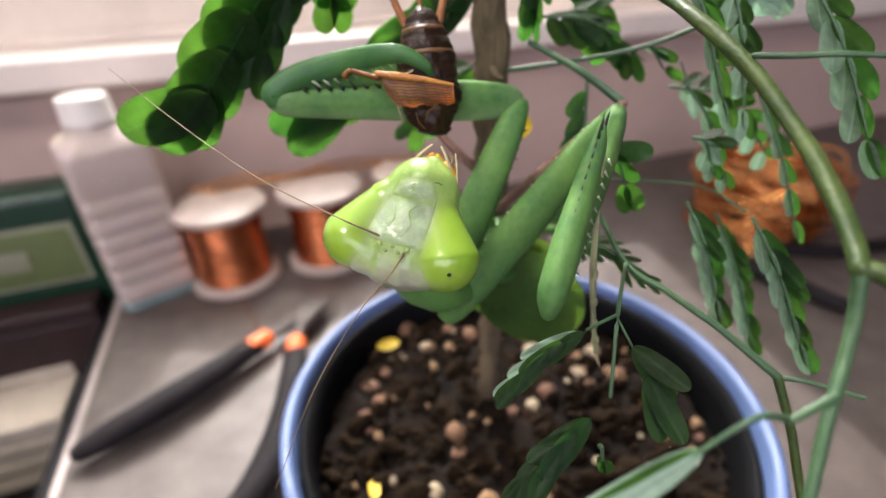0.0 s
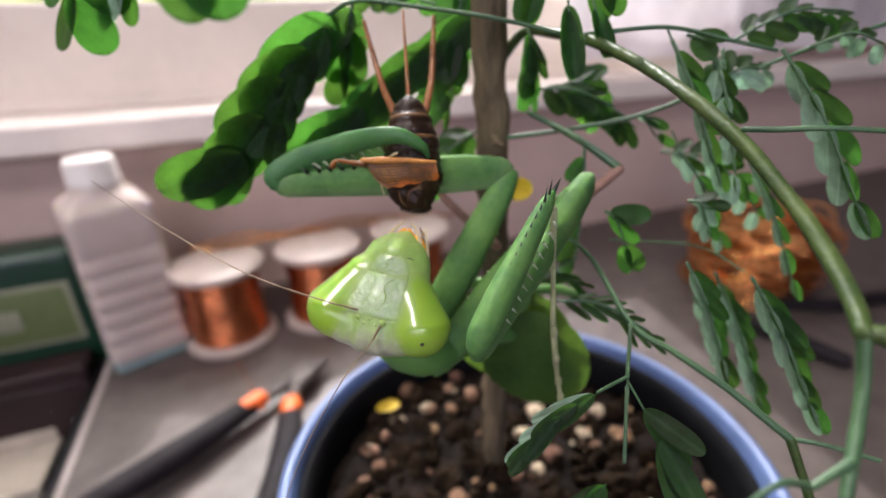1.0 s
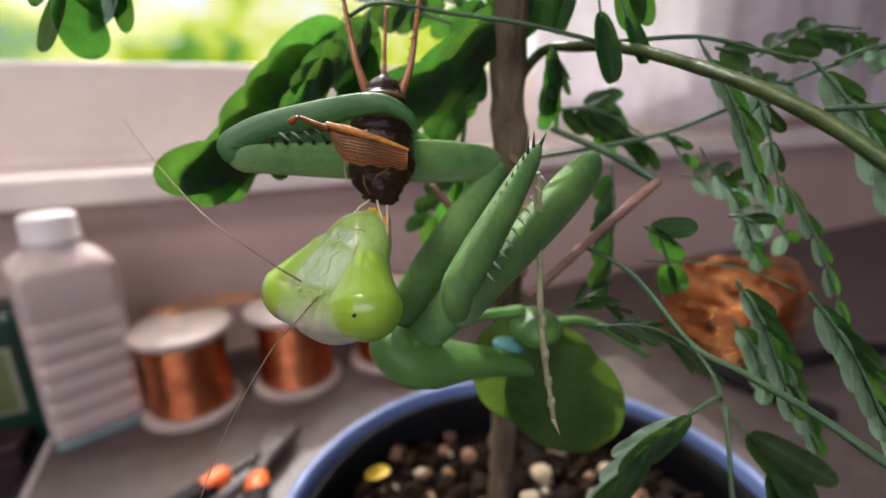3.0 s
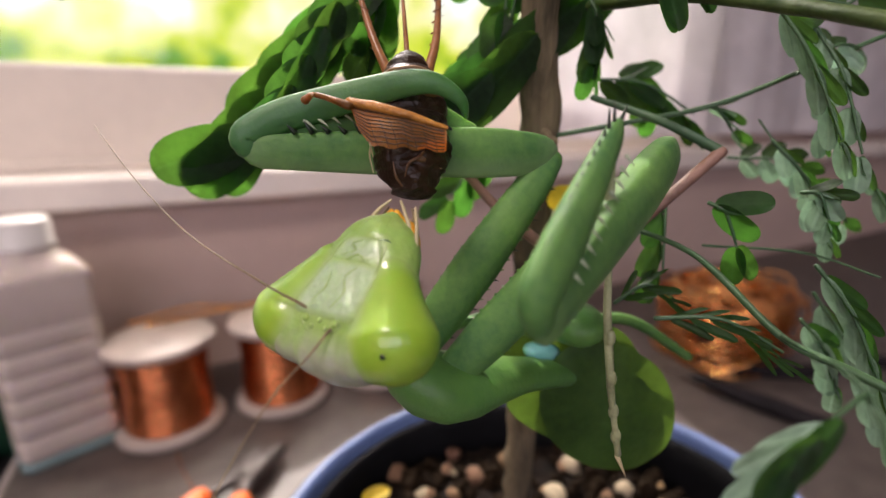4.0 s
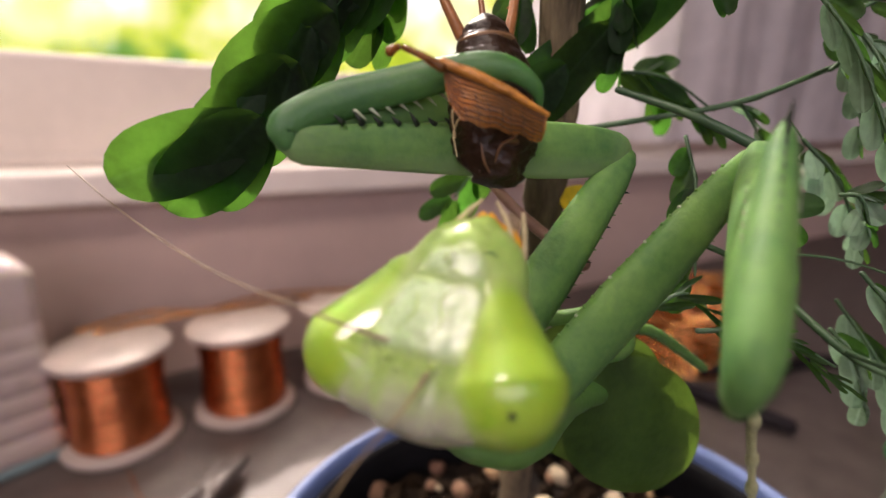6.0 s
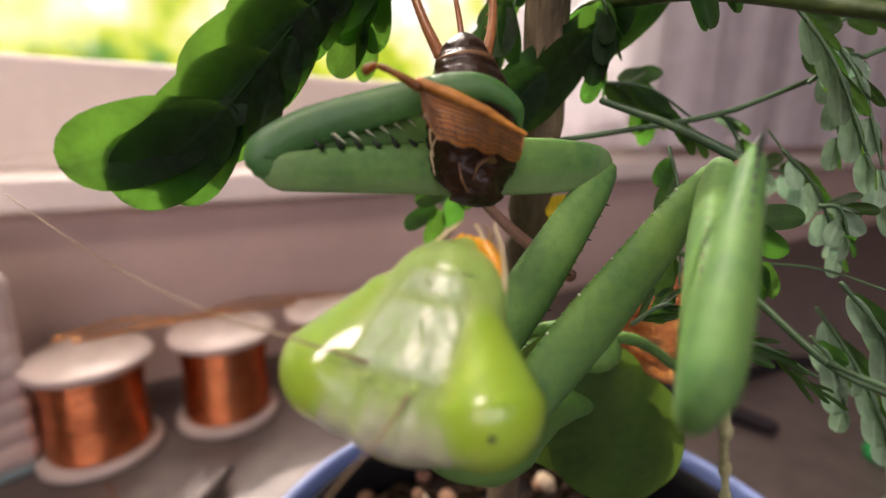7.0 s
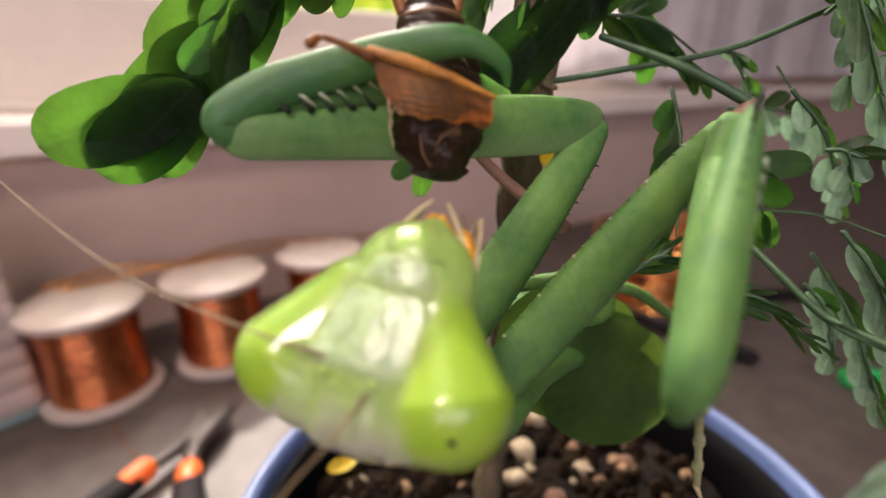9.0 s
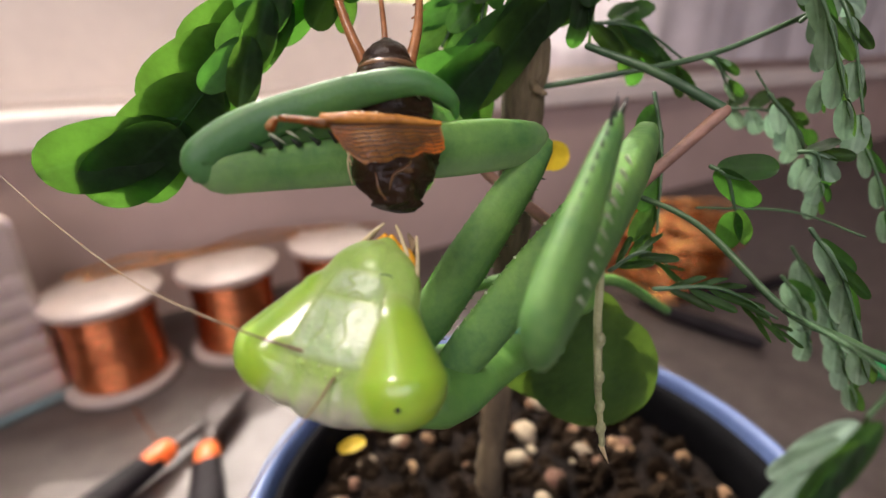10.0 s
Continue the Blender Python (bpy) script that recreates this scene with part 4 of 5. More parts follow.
# nearest leaf: one row takes the pale blade colour in place of sunlight
leaf((1.56, 1.51, 14.13), (0.44, 1.20, 14.01), (0.20, -0.50, 1.00), 1, 1.00, 0.16, 7, 10, 0.1, 1)
stem('twig', [(1.83, 1.60, 14.17), (1.62, 1.54, 14.08)], 0.025, 0.02, m_stem)
leaf((2.92, 4.95, 13.10), (3.35, 4.66, 12.21), (-0.40, -1.00, 0.20), 4, 0.37, 0.19, 22, 45, 0.1, 1)
leaf((2.89, 6.27, 14.56), (4.10, 5.55, 13.79), (-0.20, -1.00, 0.30), 7, 0.29, 0.17, 52, 30, 0.25, 1)
leaf((3.33, 5.28, 13.24), (3.72, 4.34, 11.77), (-0.50, -1.00, 0.20), 7, 0.38, 0.19, 22, 50, 0.1, 1)
leaf((2.81, 5.24, 15.76), (2.94, 4.56, 14.48), (-0.40, -1.00, 0.20), 4, 0.34, 0.21, 24, 40, 0.1, 1)
leaf((3.02, 5.52, 15.83), (2.97, 5.05, 14.73), (-0.40, -1.00, 0.20), 4, 0.31, 0.16, 22, 50, 0.1, 1)
leaf((2.59, 4.85, 14.36), (2.86, 4.61, 14.00), (-0.40, -1.00, 0.20), 4, 0.26, 0.14, 30, 45, 0.1, 1)


yl = thing("yellow_leaflet", "bright yellow fallen leaflet lying on the soil", "leaf")
for x, y, z, a, s in ((-1.72, 8.75, 8.1, 20, 0.55), (-1.35, 5.0, 8.05, 100, 0.35)):
    ob = copy_thing(yl, Matrix.Identity(4)) if yl.children else yl
    part("blade", blade(s, s * 0.6, -0.1, 2), m_yellow, ob, place=Matrix.Translation(V(x, y, z)) @ Euler((0.2, -0.1, radians(a))).to_matrix().to_4x4())
yh = thing("yellowing_leaflet", "yellowed leaflet hanging beside the trunk", "leaf")
part("blade", blade(0.46, 0.32, 0.05, 1), m_yellow, yh, place=Matrix.Translation(V(0.72, 6.2, 14.15)) @ Euler((radians(78), 0.1, 0.15)).to_matrix().to_4x4())

# ---- the mantis ----
O = Vector((0.9, 5.1, 13.0))
mantis = thing("praying_mantis", "large green praying mantis hanging head down and eating", "mantis", O)
HOME = mantis.matrix_basis.inverted()


def fixed(name, bm, mat, label=""):
    return part(name, bm, mat, mantis, label, place=HOME)


# head: local x across the eyes, z towards the mouth, -y the face; one swelling form that the eyes melt into
def capsule(p, a, b, ra, rb, flat=1.0):
    a, b, q = np.array(a), np.array(b), p * (1, 1 / flat, 1)
    a, b = a * (1, 1 / flat, 1), b * (1, 1 / flat, 1)
    h = np.clip((q - a) @ (b - a) / ((b - a) @ (b - a)), 0, 1)
    return np.linalg.norm(q - a - h[:, None] * (b - a), axis=1) - (ra + (rb - ra) * h)


def egg(p, c, r):
    q = (p - np.array(c)) / np.array(r)
    k0, k1 = np.linalg.norm(q, axis=1), np.linalg.norm(q / np.array(r), axis=1)
    return k0 * (k0 - 1) / np.maximum(k1, 1e-6)


def melt(a, b, k):
    h = np.clip(0.5 + 0.5 * (b - a) / k, 0, 1)
    return b + (a - b) * h - k * h * (1 - h)


def skull(p):
    d = egg(p, (0.0, 0.0, -0.06), (0.47, 0.29, 0.33))
    d = melt(d, capsule(p, (0.015, 0.0, 0.05), (0.05, -0.03, 0.38), 0.46, 0.315, 0.66), 0.08)
    d = melt(d, capsule(p, (0.055, -0.03, 0.37), (0.09, -0.05, 0.66), 0.29, 0.062, 0.72), 0.04)
    for sx in (-1, 1):
        d = melt(d, egg(p, (0.085 * sx, -0.155, -0.24), (0.10, 0.12, 0.14)), 0.07)
        d = melt(d, egg(p, (0.245 * sx, -0.155, -0.21), (0.10, 0.12, 0.14)), 0.07)
    return d


def eyes(p):
    return np.minimum(*(capsule(p, (0.38 * sx, -0.075, -0.07), (0.235 * sx, -0.085, 0.30), 0.268, 0.125) for sx in (-1, 1)))


def head_form(p):
    return melt(skull(p), eyes(p), 0.08)


def face_at(x, z, lift=0.0):
    """The place on the face at x, z."""
    ys = np.linspace(-0.55, 0.1, 600)
    d = head_form(np.stack([np.full(600, x), ys, np.full(600, z)], 1))
    return Vector((x, float(ys[int(np.argmax(d < 0))]) - lift, z))


ball_bm = B()
bmesh.ops.create_icosphere(ball_bm, subdivisions=6, radius=1.0)
WAYS = np.array([v.co for v in ball_bm.verts])
WAYS /= np.linalg.norm(WAYS, axis=1)[:, None]
FACETS = np.array([[v.index for v in f.verts] for f in ball_bm.faces])
ball_bm.free()
MID = np.array((0.03, -0.02, 0.05))
near, far = np.zeros(len(WAYS)), np.full(len(WAYS), 1.2)
for _ in range(22):
    half = (near + far) / 2
    inside = head_form(MID + WAYS * half[:, None]) < 0
    near, far = np.where(inside, half, near), np.where(inside, far, half)
SKIN = MID + WAYS * near[:, None]


def patch(name, measure_of, lift, edge, mat, label=""):
    """A plate of the head's own surface where the measure is positive, its rim sunk into the surface."""
    m = measure_of(SKIN)
    faces = FACETS[(m[FACETS] > -0.012).any(axis=1)]
    used, index = np.unique(faces, return_inverse=True)
    rise = np.clip(m[used] / edge, -1, 1)
    rise = rise * (1.5 - 0.5 * rise * rise) * lift
    me = bpy.data.meshes.new(name)
    me.from_pydata(((SKIN[used] + WAYS[used] * rise[:, None]) * U).tolist(), [], index.reshape(-1, 3).tolist())
    me.polygons.foreach_set("use_smooth", [True] * len(me.polygons))
    me.attributes.new("margin", "FLOAT", "POINT").data.foreach_set("value", np.clip(m[used] / 0.055, 0, 1).astype(np.float32))
    me.materials.append(mat)
    ob = new(name, me)
    ob.parent = head
    return tagged(ob, label=label)


def plate_of(z0, z1, w0, w1):
    def measure_of(p):
        f = np.clip((p[:, 2] - z0) / (z1 - z0), 0, 1)
        w = w0 + (w1 - w0) * f
        parts = np.stack([w - np.abs(p[:, 0] - 0.12 * np.maximum(0, p[:, 2])), 1.2 * (p[:, 2] - z0), 1.2 * (z1 - p[:, 2])])
        m = -np.log(np.exp(-36 * parts).sum(axis=0)) / 36
        return np.where(p[:, 1] < -0.03, m, -1.0)
    return measure_of


me = bpy.data.meshes.new("head")
me.from_pydata((SKIN * U).tolist(), [], FACETS.tolist())
me.polygons.foreach_set("use_smooth", [True] * len(me.polygons))
me.materials.append(m_face)
head = tagged(new("head", me), label="triangular green head with glossy face")
head.parent = mantis
for sx in (-1, 1):
    patch("eye", lambda p: np.where(p[:, 0] * sx > 0, skull(p) - eyes(p), -1.0), 0.004, 0.05, m_eye, "smooth bright green compound eye")
part("pseudopupil", ball(B(), face_at(0.475, -0.19, 0.004), (0.018, 0.012, 0.016), None, 12, 8), m_dot, head, "tiny black spot on the eye")
patch("frontal_shield", plate_of(-0.07, 0.31, 0.235, 0.215), 0.008, 0.05, m_plate, "pale glossy shield of the face")
patch("clypeus", plate_of(0.30, 0.48, 0.205, 0.135), 0.010, 0.05, m_plate)
patch("labrum", plate_of(0.47, 0.68, 0.125, 0.06), 0.012, 0.05, m_face)
for sx in (-1, 1):
    part("mandible", tube(B(), smooth_path([(0.08 + 0.06 * sx, 0.03, 0.5), (0.08 + 0.07 * sx, 0.0, 0.64), (0.08 + 0.02 * sx, -0.04, 0.73)]), [0.06, 0.045, 0.02], 10), m_mouth, head, "orange-brown mandible")
    part("palp", tube(B(), smooth_path([(0.06 + 0.15 * sx, 0.03, 0.46), (0.07 + 0.17 * sx, -0.03, 0.6), (0.08 + 0.11 * sx, -0.07, 0.71), (0.08 + 0.04 * sx, -0.06, 0.80)]), [0.016, 0.015, 0.013, 0.009], 8), m_palp, head, "straw-coloured jointed palp")
    part("palp", tube(B(), smooth_path([(0.06 + 0.14 * sx, 0.08, 0.5), (0.08 + 0.17 * sx, 0.04, 0.62), (0.08 + 0.1 * sx, 0.02, 0.78)]), [0.014, 0.012, 0.008], 8), m_antenna, head)
CHEEK = Vector((0.31, 0.0, 0.37))
maxilla = part("maxilla", tube(B(), smooth_path([(0.0, 0.02, 0.0), (0.005, -0.01, 0.09), (-0.03, -0.02, 0.20), (-0.09, -0.03, 0.29), (-0.14, -0.03, 0.33)]), [0.022, 0.045, 0.055, 0.045, 0.016], 14, 0.8), m_mouth, head, "orange-yellow mouthpart at the cheek", Matrix.Translation(CHEEK * U))
part("maxilla_tooth", tube(B(), smooth_path([(-0.07, -0.03, 0.30), (-0.06, -0.04, 0.36), (-0.10, -0.04, 0.41)]), [0.018, 0.014, 0.005], 8), m_antenna, maxilla, "dark horny tip")
part("maxilla_palp", tube(B(), smooth_path([(0.03, -0.02, 0.02), (0.035, -0.05, 0.12), (0.01, -0.08, 0.26), (-0.04, -0.09, 0.40)]), [0.014, 0.015, 0.013, 0.008], 8), m_palp, maxilla, "straw-coloured jointed palp")
part("suture", tube(B(), smooth_path([face_at(x, z, 0.002) for x, z in ((0.16, 0.47), (0.20, 0.48), (0.235, 0.47))], 8), [0.001, 0.005, 0.002], 6), m_stem, head)
for x in (-0.05, 0.0, 0.05):
    part("ocellus", ball(B(), face_at(x, -0.125 if x else -0.085, 0.0), (0.016, 0.01, 0.016), None, 12, 8), m_plate, head)
SOCKET = Vector((-0.12, -0.30, -0.03))
antenna = part("antenna", tube(B(), [q - SOCKET for q in smooth_path([(-0.12, -0.30, -0.03), (-0.42, -0.42, 0.02), (-1.1, -0.45, 0.16), (-2.0, -0.35, 0.46), (-3.0, -0.2, 0.85)])], [0.010, 0.006, 0.0045, 0.004, 0.003], 8), m_antenna, head, "long thin brown antenna", Matrix.Translation(SOCKET * U))
part("antenna", tube(B(), smooth_path([(0.10, -0.31, -0.12), (0.05, -0.36, -0.3), (-0.10, -0.38, -0.62), (-0.32, -0.3, -1.3), (-0.5, -0.1, -2.2)]), [0.010, 0.006, 0.0045, 0.004, 0.003], 8), m_antenna, head, "long thin brown antenna")

for sx in (-1, 1):
    for pts, r in (([(0.19, -0.05), (0.215, 0.08), (0.195, 0.24), (0.18, 0.34), (0.165, 0.46)], 0.007), ([(0.03, -0.16), (0.1, -0.14), (0.17, -0.07)], 0.006)):
        part("face_ridge", tube(B(), smooth_path([face_at(x * sx + 0.12 * max(0.0, z), z, -0.001) for x, z in pts], 10), [r * 0.4, r, r, r * 0.4], 7), m_plate, head)
    part("antenna_base", ball(B(), face_at(0.11 * sx, -0.085, 0.0), (0.028, 0.018, 0.024), None, 14, 9), m_face, head)
for pts in ([(-0.1, 0.02), (-0.05, 0.12), (-0.07, 0.22)], [(0.05, 0.0), (0.09, 0.1), (0.05, 0.2), (0.1, 0.27)], [(-0.04, 0.34), (0.04, 0.38), (0.0, 0.42), (0.07, 0.45)], [(0.0, 0.31), (0.07, 0.35), (0.12, 0.33)]):
    part("face_ridge", tube(B(), smooth_path([face_at(x, z, 0.007) for x, z in pts], 10), [0.003, 0.006, 0.003], 7), m_plate, head)

# raptorial foreleg that holds the prey: x from elbow to knee, z up
def femur_mesh(length, h, t):
    loops = []
    for f, k, zc in ((0.0, 0.25, 0), (0.02, 0.55, 0), (0.05, 0.76, 0), (0.1, 0.9, 0.0), (0.2, 1.0, 0.01), (0.3, 1.02, 0.015), (0.4, 1.0, 0.02), (0.5, 0.95, 0.02), (0.6, 0.88, 0.02), (0.7, 0.8, 0.02), (0.8, 0.72, 0.02), (0.9, 0.64, 0.02), (0.95, 0.6, 0.02), (0.98, 0.45, 0.02), (1.0, 0.2, 0.02)):
        loop = []
        for a in (2 * math.pi * j / 32 for j in range(32)):
            # a keel below, flat flanks and a shallow groove above, which takes the shin
            body = 1 - 0.10 * max(0.0, math.cos(a)) ** 8 + 0.05 * max(0.0, -math.cos(a)) ** 6
            loop.append(Vector((f * length, t * k * math.copysign(abs(math.sin(a)) ** 0.85, math.sin(a)), zc + h * k * body * math.cos(a))))
        loops.append(loop)
    return rings(B(), loops)


femur = fore_femur = part("fore_femur", femur_mesh(2.46, 0.2, 0.1), m_arm, mantis, "green spined foreleg thigh holding the prey")
part("tibia", tube(B(), smooth_path([(2.42, 0.0, 0.04), (2.41, -0.01, 0.13), (2.14, -0.03, 0.27), (1.65, 0.08, 0.41), (1.32, 0.26, 0.49), (1.13, 0.32, 0.48), (0.97, 0.33, 0.38), (0.91, 0.28, 0.27)]), [0.09, 0.115, 0.12, 0.11, 0.09, 0.07, 0.048, 0.02], 16, 0.6, (0, 1, 0)), m_tibia, femur, "green spined shin folded over the prey")
part("femoral_lobe", tube(B(), smooth_path([(0.75, -0.04, 0.17), (1.2, -0.05, 0.28), (1.7, -0.06, 0.27), (2.1, -0.05, 0.18), (2.3, -0.04, 0.10)]), [0.06, 0.16, 0.15, 0.11, 0.05], 16, 0.25, (0, 1, 0)), m_arm, femur, "pale inner flank of the thigh")
for k in range(11):
    x = 2.1 - 0.115 * k
    long = 0.06 if k % 3 == 1 else 0.03
    part("spine", spike(B(), (x, 0.05, 0.16 - 0.012 * (x - 1.5)), (x + 0.05, 0.06, 0.17 + long), 0.022), m_spine, femur)
for k in range(11):
    f = k / 10
    x, z = 2.02 - 0.86 * f, 0.225 + 0.225 * f
    part("tibial_spine", spike(B(), (x, 0.03 + 0.10 * f * f, z), (x - 0.075, 0.05 + 0.08 * f * f, z - 0.06 - 0.02 * f), 0.017), m_spine_pale, femur)


def coxa_mesh(length, r):
    loops = []
    for f, k in ((0.0, 0.3), (0.03, 0.5), (0.12, 0.7), (0.3, 0.85), (0.55, 0.98), (0.8, 0.92), (0.95, 0.75), (1.0, 0.45)):
        loops.append([Vector((f * length, r * k * math.sin(a), 0.62 * r * k * math.cos(a))) for a in (2 * math.pi * j / 16 for j in range(16))])
    return rings(B(), loops)


fore_coxa = part("fore_coxa", coxa_mesh(2.1, 0.2), m_arm, mantis)
for k in range(16):
    x = 0.28 + 0.1 * k
    half = 0.2 * float(np.interp(x / 2.1, (0.12, 0.3, 0.55, 0.8, 0.95), (0.7, 0.85, 0.98, 0.92, 0.75)))
    part("knob", spike(B(), (x, half - 0.01, 0.0), (x - 0.02, half + 0.022 + 0.014 * (k % 3 == 0), 0.01), 0.013), m_spine if k % 3 == 0 else m_arm, fore_coxa)
    part("knob", spike(B(), (x + 0.04, 0.01 - half, 0.0), (x + 0.02, -0.016 - half, 0.01), 0.011), m_arm, fore_coxa)
raised_coxa = part("raised_coxa", coxa_mesh(2.6, 0.205), m_arm, mantis)
for k in range(22):
    x = 0.25 + 0.085 * k
    half = 0.205 * float(np.interp(x / 2.6, (0.03, 0.12, 0.3, 0.55, 0.8, 0.95), (0.5, 0.7, 0.85, 0.98, 0.92, 0.75)))
    part("knob", ball(B(), (x, -half, 0.0), (0.013, 0.014, 0.013), None, 8, 6), m_spine_pale if k % 4 == 1 else m_arm, raised_coxa)
    if k % 2:
        part("knob", spike(B(), (x, half - 0.01, 0.0), (x - 0.02, half + 0.02, 0.01), 0.012), m_arm, raised_coxa)
raised_femur = part("raised_femur", femur_mesh(2.26, 0.215, 0.12), m_arm, mantis, "raised green spined foreleg thigh")
for limb, length, half in ((fore_femur, 2.46, 0.2), (raised_femur, 2.26, 0.215)):
    tint = limb.data.attributes.new("margin", "FLOAT", "POINT")
    for v, spot in zip(limb.data.vertices, tint.data):
        f, low = v.co.x / (U * length), -v.co.z / (U * half)
        spot.value = max(0.0, min(0.85, 0.9 * max(0.0, low - 0.05) + 2.2 * max(0.0, f - 0.85) + 0.5 * max(0.0, 0.1 - f) / 0.1))
part("tibia", tube(B(), smooth_path([(2.2, 0, 0.06), (2.14, 0, 0.2), (1.85, 0, 0.3), (1.45, 0, 0.44), (1.1, 0, 0.56), (0.98, 0, 0.6)]), [0.1, 0.14, 0.15, 0.12, 0.085, 0.045], 16, 0.75, (0, 1, 0)), m_arm, raised_femur, "green spined shin folded back")
part("claw", spike(B(), (1.02, 0.0, 0.58), (0.86, 0.02, 0.68), 0.03), m_spine, raised_femur, "dark hooked claw")
for k in range(10):
    x = 1.9 - 0.11 * k
    part("spine", spike(B(), (x, -0.06, 0.15), (x - 0.02, -0.08, 0.21), 0.014), m_spine_pale, raised_femur)
    part("tibial_spine", spike(B(), (1.95 - 0.09 * k, 0.1, 0.2 + 0.03 * k), (1.93 - 0.09 * k, 0.13, 0.13 + 0.03 * k), 0.013), m_spine_pale, raised_femur)
for k in range(9):
    x = 1.04 + 0.085 * k
    z = float(np.interp(x, (1.0, 1.1, 1.45, 1.85), (0.615, 0.62, 0.535, 0.43)))
    part("spine", spike(B(), (x, 0.0, z), (x - 0.05, 0.0, z + (0.14 if k < 2 else 0.085 - 0.005 * k)), 0.016), m_spine, raised_femur)
tarsus = part("tarsus", tube(B(), smooth_path([(0.05, 0.08, -0.1), (0.08, 0.06, -0.8), (0.13, 0.02, -1.5), (0.24, 0, -2.15)]), [0.03, 0.024, 0.028, 0.02], 10, wobble=0.5), m_tarsus, mantis, "slender jointed straw-green foot")
for k, z in enumerate((-1.25, -1.55, -1.8, -2.0)):
    part("joint", ball(B(), (0.11 + 0.035 * k, 0.01, z), (0.036, 0.034, 0.06), None, 12, 8), m_tarsus, tarsus)
part("claw_pair", spike(B(), (0.24, 0.0, -2.17), (0.29, -0.04, -2.30), 0.02), m_palp, tarsus)

# prothorax: x from the rear towards the head
prothorax = part("prothorax", rings(B(), [[Vector((x, w * math.sin(a), zc + h * math.cos(a))) for a in (2 * math.pi * j / 24 for j in range(24))] for x, w, h, zc in (
    (-0.1, 0.1, 0.08, 0.0), (0.1, 0.16, 0.12, 0.0), (0.5, 0.19, 0.13, 0.0), (0.9, 0.23, 0.15, -0.03), (1.25, 0.31, 0.19, -0.08), (1.55, 0.40, 0.24, -0.12), (1.8, 0.42, 0.26, -0.13), (2.0, 0.36, 0.24, -0.1), (2.15, 0.22, 0.17, -0.06), (2.22, 0.08, 0.07, -0.03))]), m_body, mantis, "green shield-shaped prothorax behind the head")
part("shield_edge", tube(B(), smooth_path([(0.1, -0.17, 0.0), (0.7, -0.22, -0.02), (1.3, -0.34, -0.08), (1.75, -0.43, -0.12)]), [0.02, 0.025, 0.025, 0.015], 8), m_antenna, prothorax, "dark edge line of the shield")
part("neck_membrane", ball(B(), (0.5, -0.12, 0.16), (0.24, 0.14, 0.1), None, 16, 10), m_cyan, prothorax, "bluish membrane at the leg bases")

# body and wings
fixed("abdomen", ball(B(), (0.72, 5.8, 12.4), (0.38, 0.5, 0.42), Euler((0.3, 0.2, 0.1)).to_matrix(), 28, 18), m_body, "plump green abdomen")


def wing_mesh(c, w, h, depth, lean, seed):
    """A broad thin wing cover with a wavy margin and shallow folds."""
    loops = []
    for f in (1.0, 0.97, 0.9, 0.78, 0.62, 0.45, 0.28, 0.12, 0.002):
        loop = []
        for k in range(64):
            a = 2 * math.pi * k / 64
            reach = 1 + 0.20 * max(0.0, math.cos(a + radians(48))) ** 3 - 0.05 * max(0.0, math.cos(a - radians(60))) ** 4 + 0.10 * max(0.0, math.cos(a - radians(128))) ** 6
            reach += 0.018 * noise.noise(Vector((3 * math.cos(a), 3 * math.sin(a), seed)))
            x, z = math.cos(a) * w * reach * f, math.sin(a) * h * reach * f
            y = -depth * (1 - f * f) + 0.05 * noise.noise(Vector((x * 2.2, z * 1.2, seed))) + 0.006 * math.sin(14 * (x + 0.5 * z)) * f
            loop.append(Vector((c[0] + x + lean * z, c[1] + y, c[2] + z)))
        loops.append(loop)
    return rings(B(), loops, False)


fixed("wing", wing_mesh((1.06, 5.05, 12.24), 0.67, 0.70, 0.07, -0.1, 1), m_wing, "broad rounded green wing cover")
fixed("wing", wing_mesh((0.80, 5.32, 12.42), 0.76, 0.74, 0.05, -0.1, 5), m_wing, "broad rounded green wing cover")
fixed("mesothorax", ball(B(), (0.72, 5.15, 13.1), (0.28, 0.35, 0.2), None, 18, 12), m_body)
# walking legs
fixed("mid_femur", tube(B(), smooth_path([(0.62, 5.0, 13.55), (1.2, 5.0, 14.1), (1.83, 4.92, 14.72)]), [0.05, 0.05, 0.052], 12), m_pink, "pinkish-brown middle leg thigh")
fixed("mid_tibia", tube(B(), smooth_path([(1.83, 4.92, 14.72), (1.45, 5.3, 14.98), (1.0, 5.75, 15.2)]), [0.045, 0.04, 0.03], 12), m_stem, "green middle leg shin")
fixed("hind_femur", tube(B(), smooth_path([(0.7, 5.3, 13.0), (1.5, 5.6, 12.9), (2.4, 5.8, 12.3)]), [0.07, 0.06, 0.05], 12), m_arm)
fixed("far_femur", tube(B(), smooth_path([(0.55, 5.15, 13.3), (0.0, 5.45, 13.1), (-0.75, 5.6, 12.85)]), [0.07, 0.06, 0.05], 12), m_arm)
fixed("far_tibia", tube(B(), smooth_path([(0.6, 5.3, 13.7), (0.1, 5.6, 14.1), (-0.35, 5.8, 14.6)]), [0.06, 0.05, 0.04], 12), m_pink)

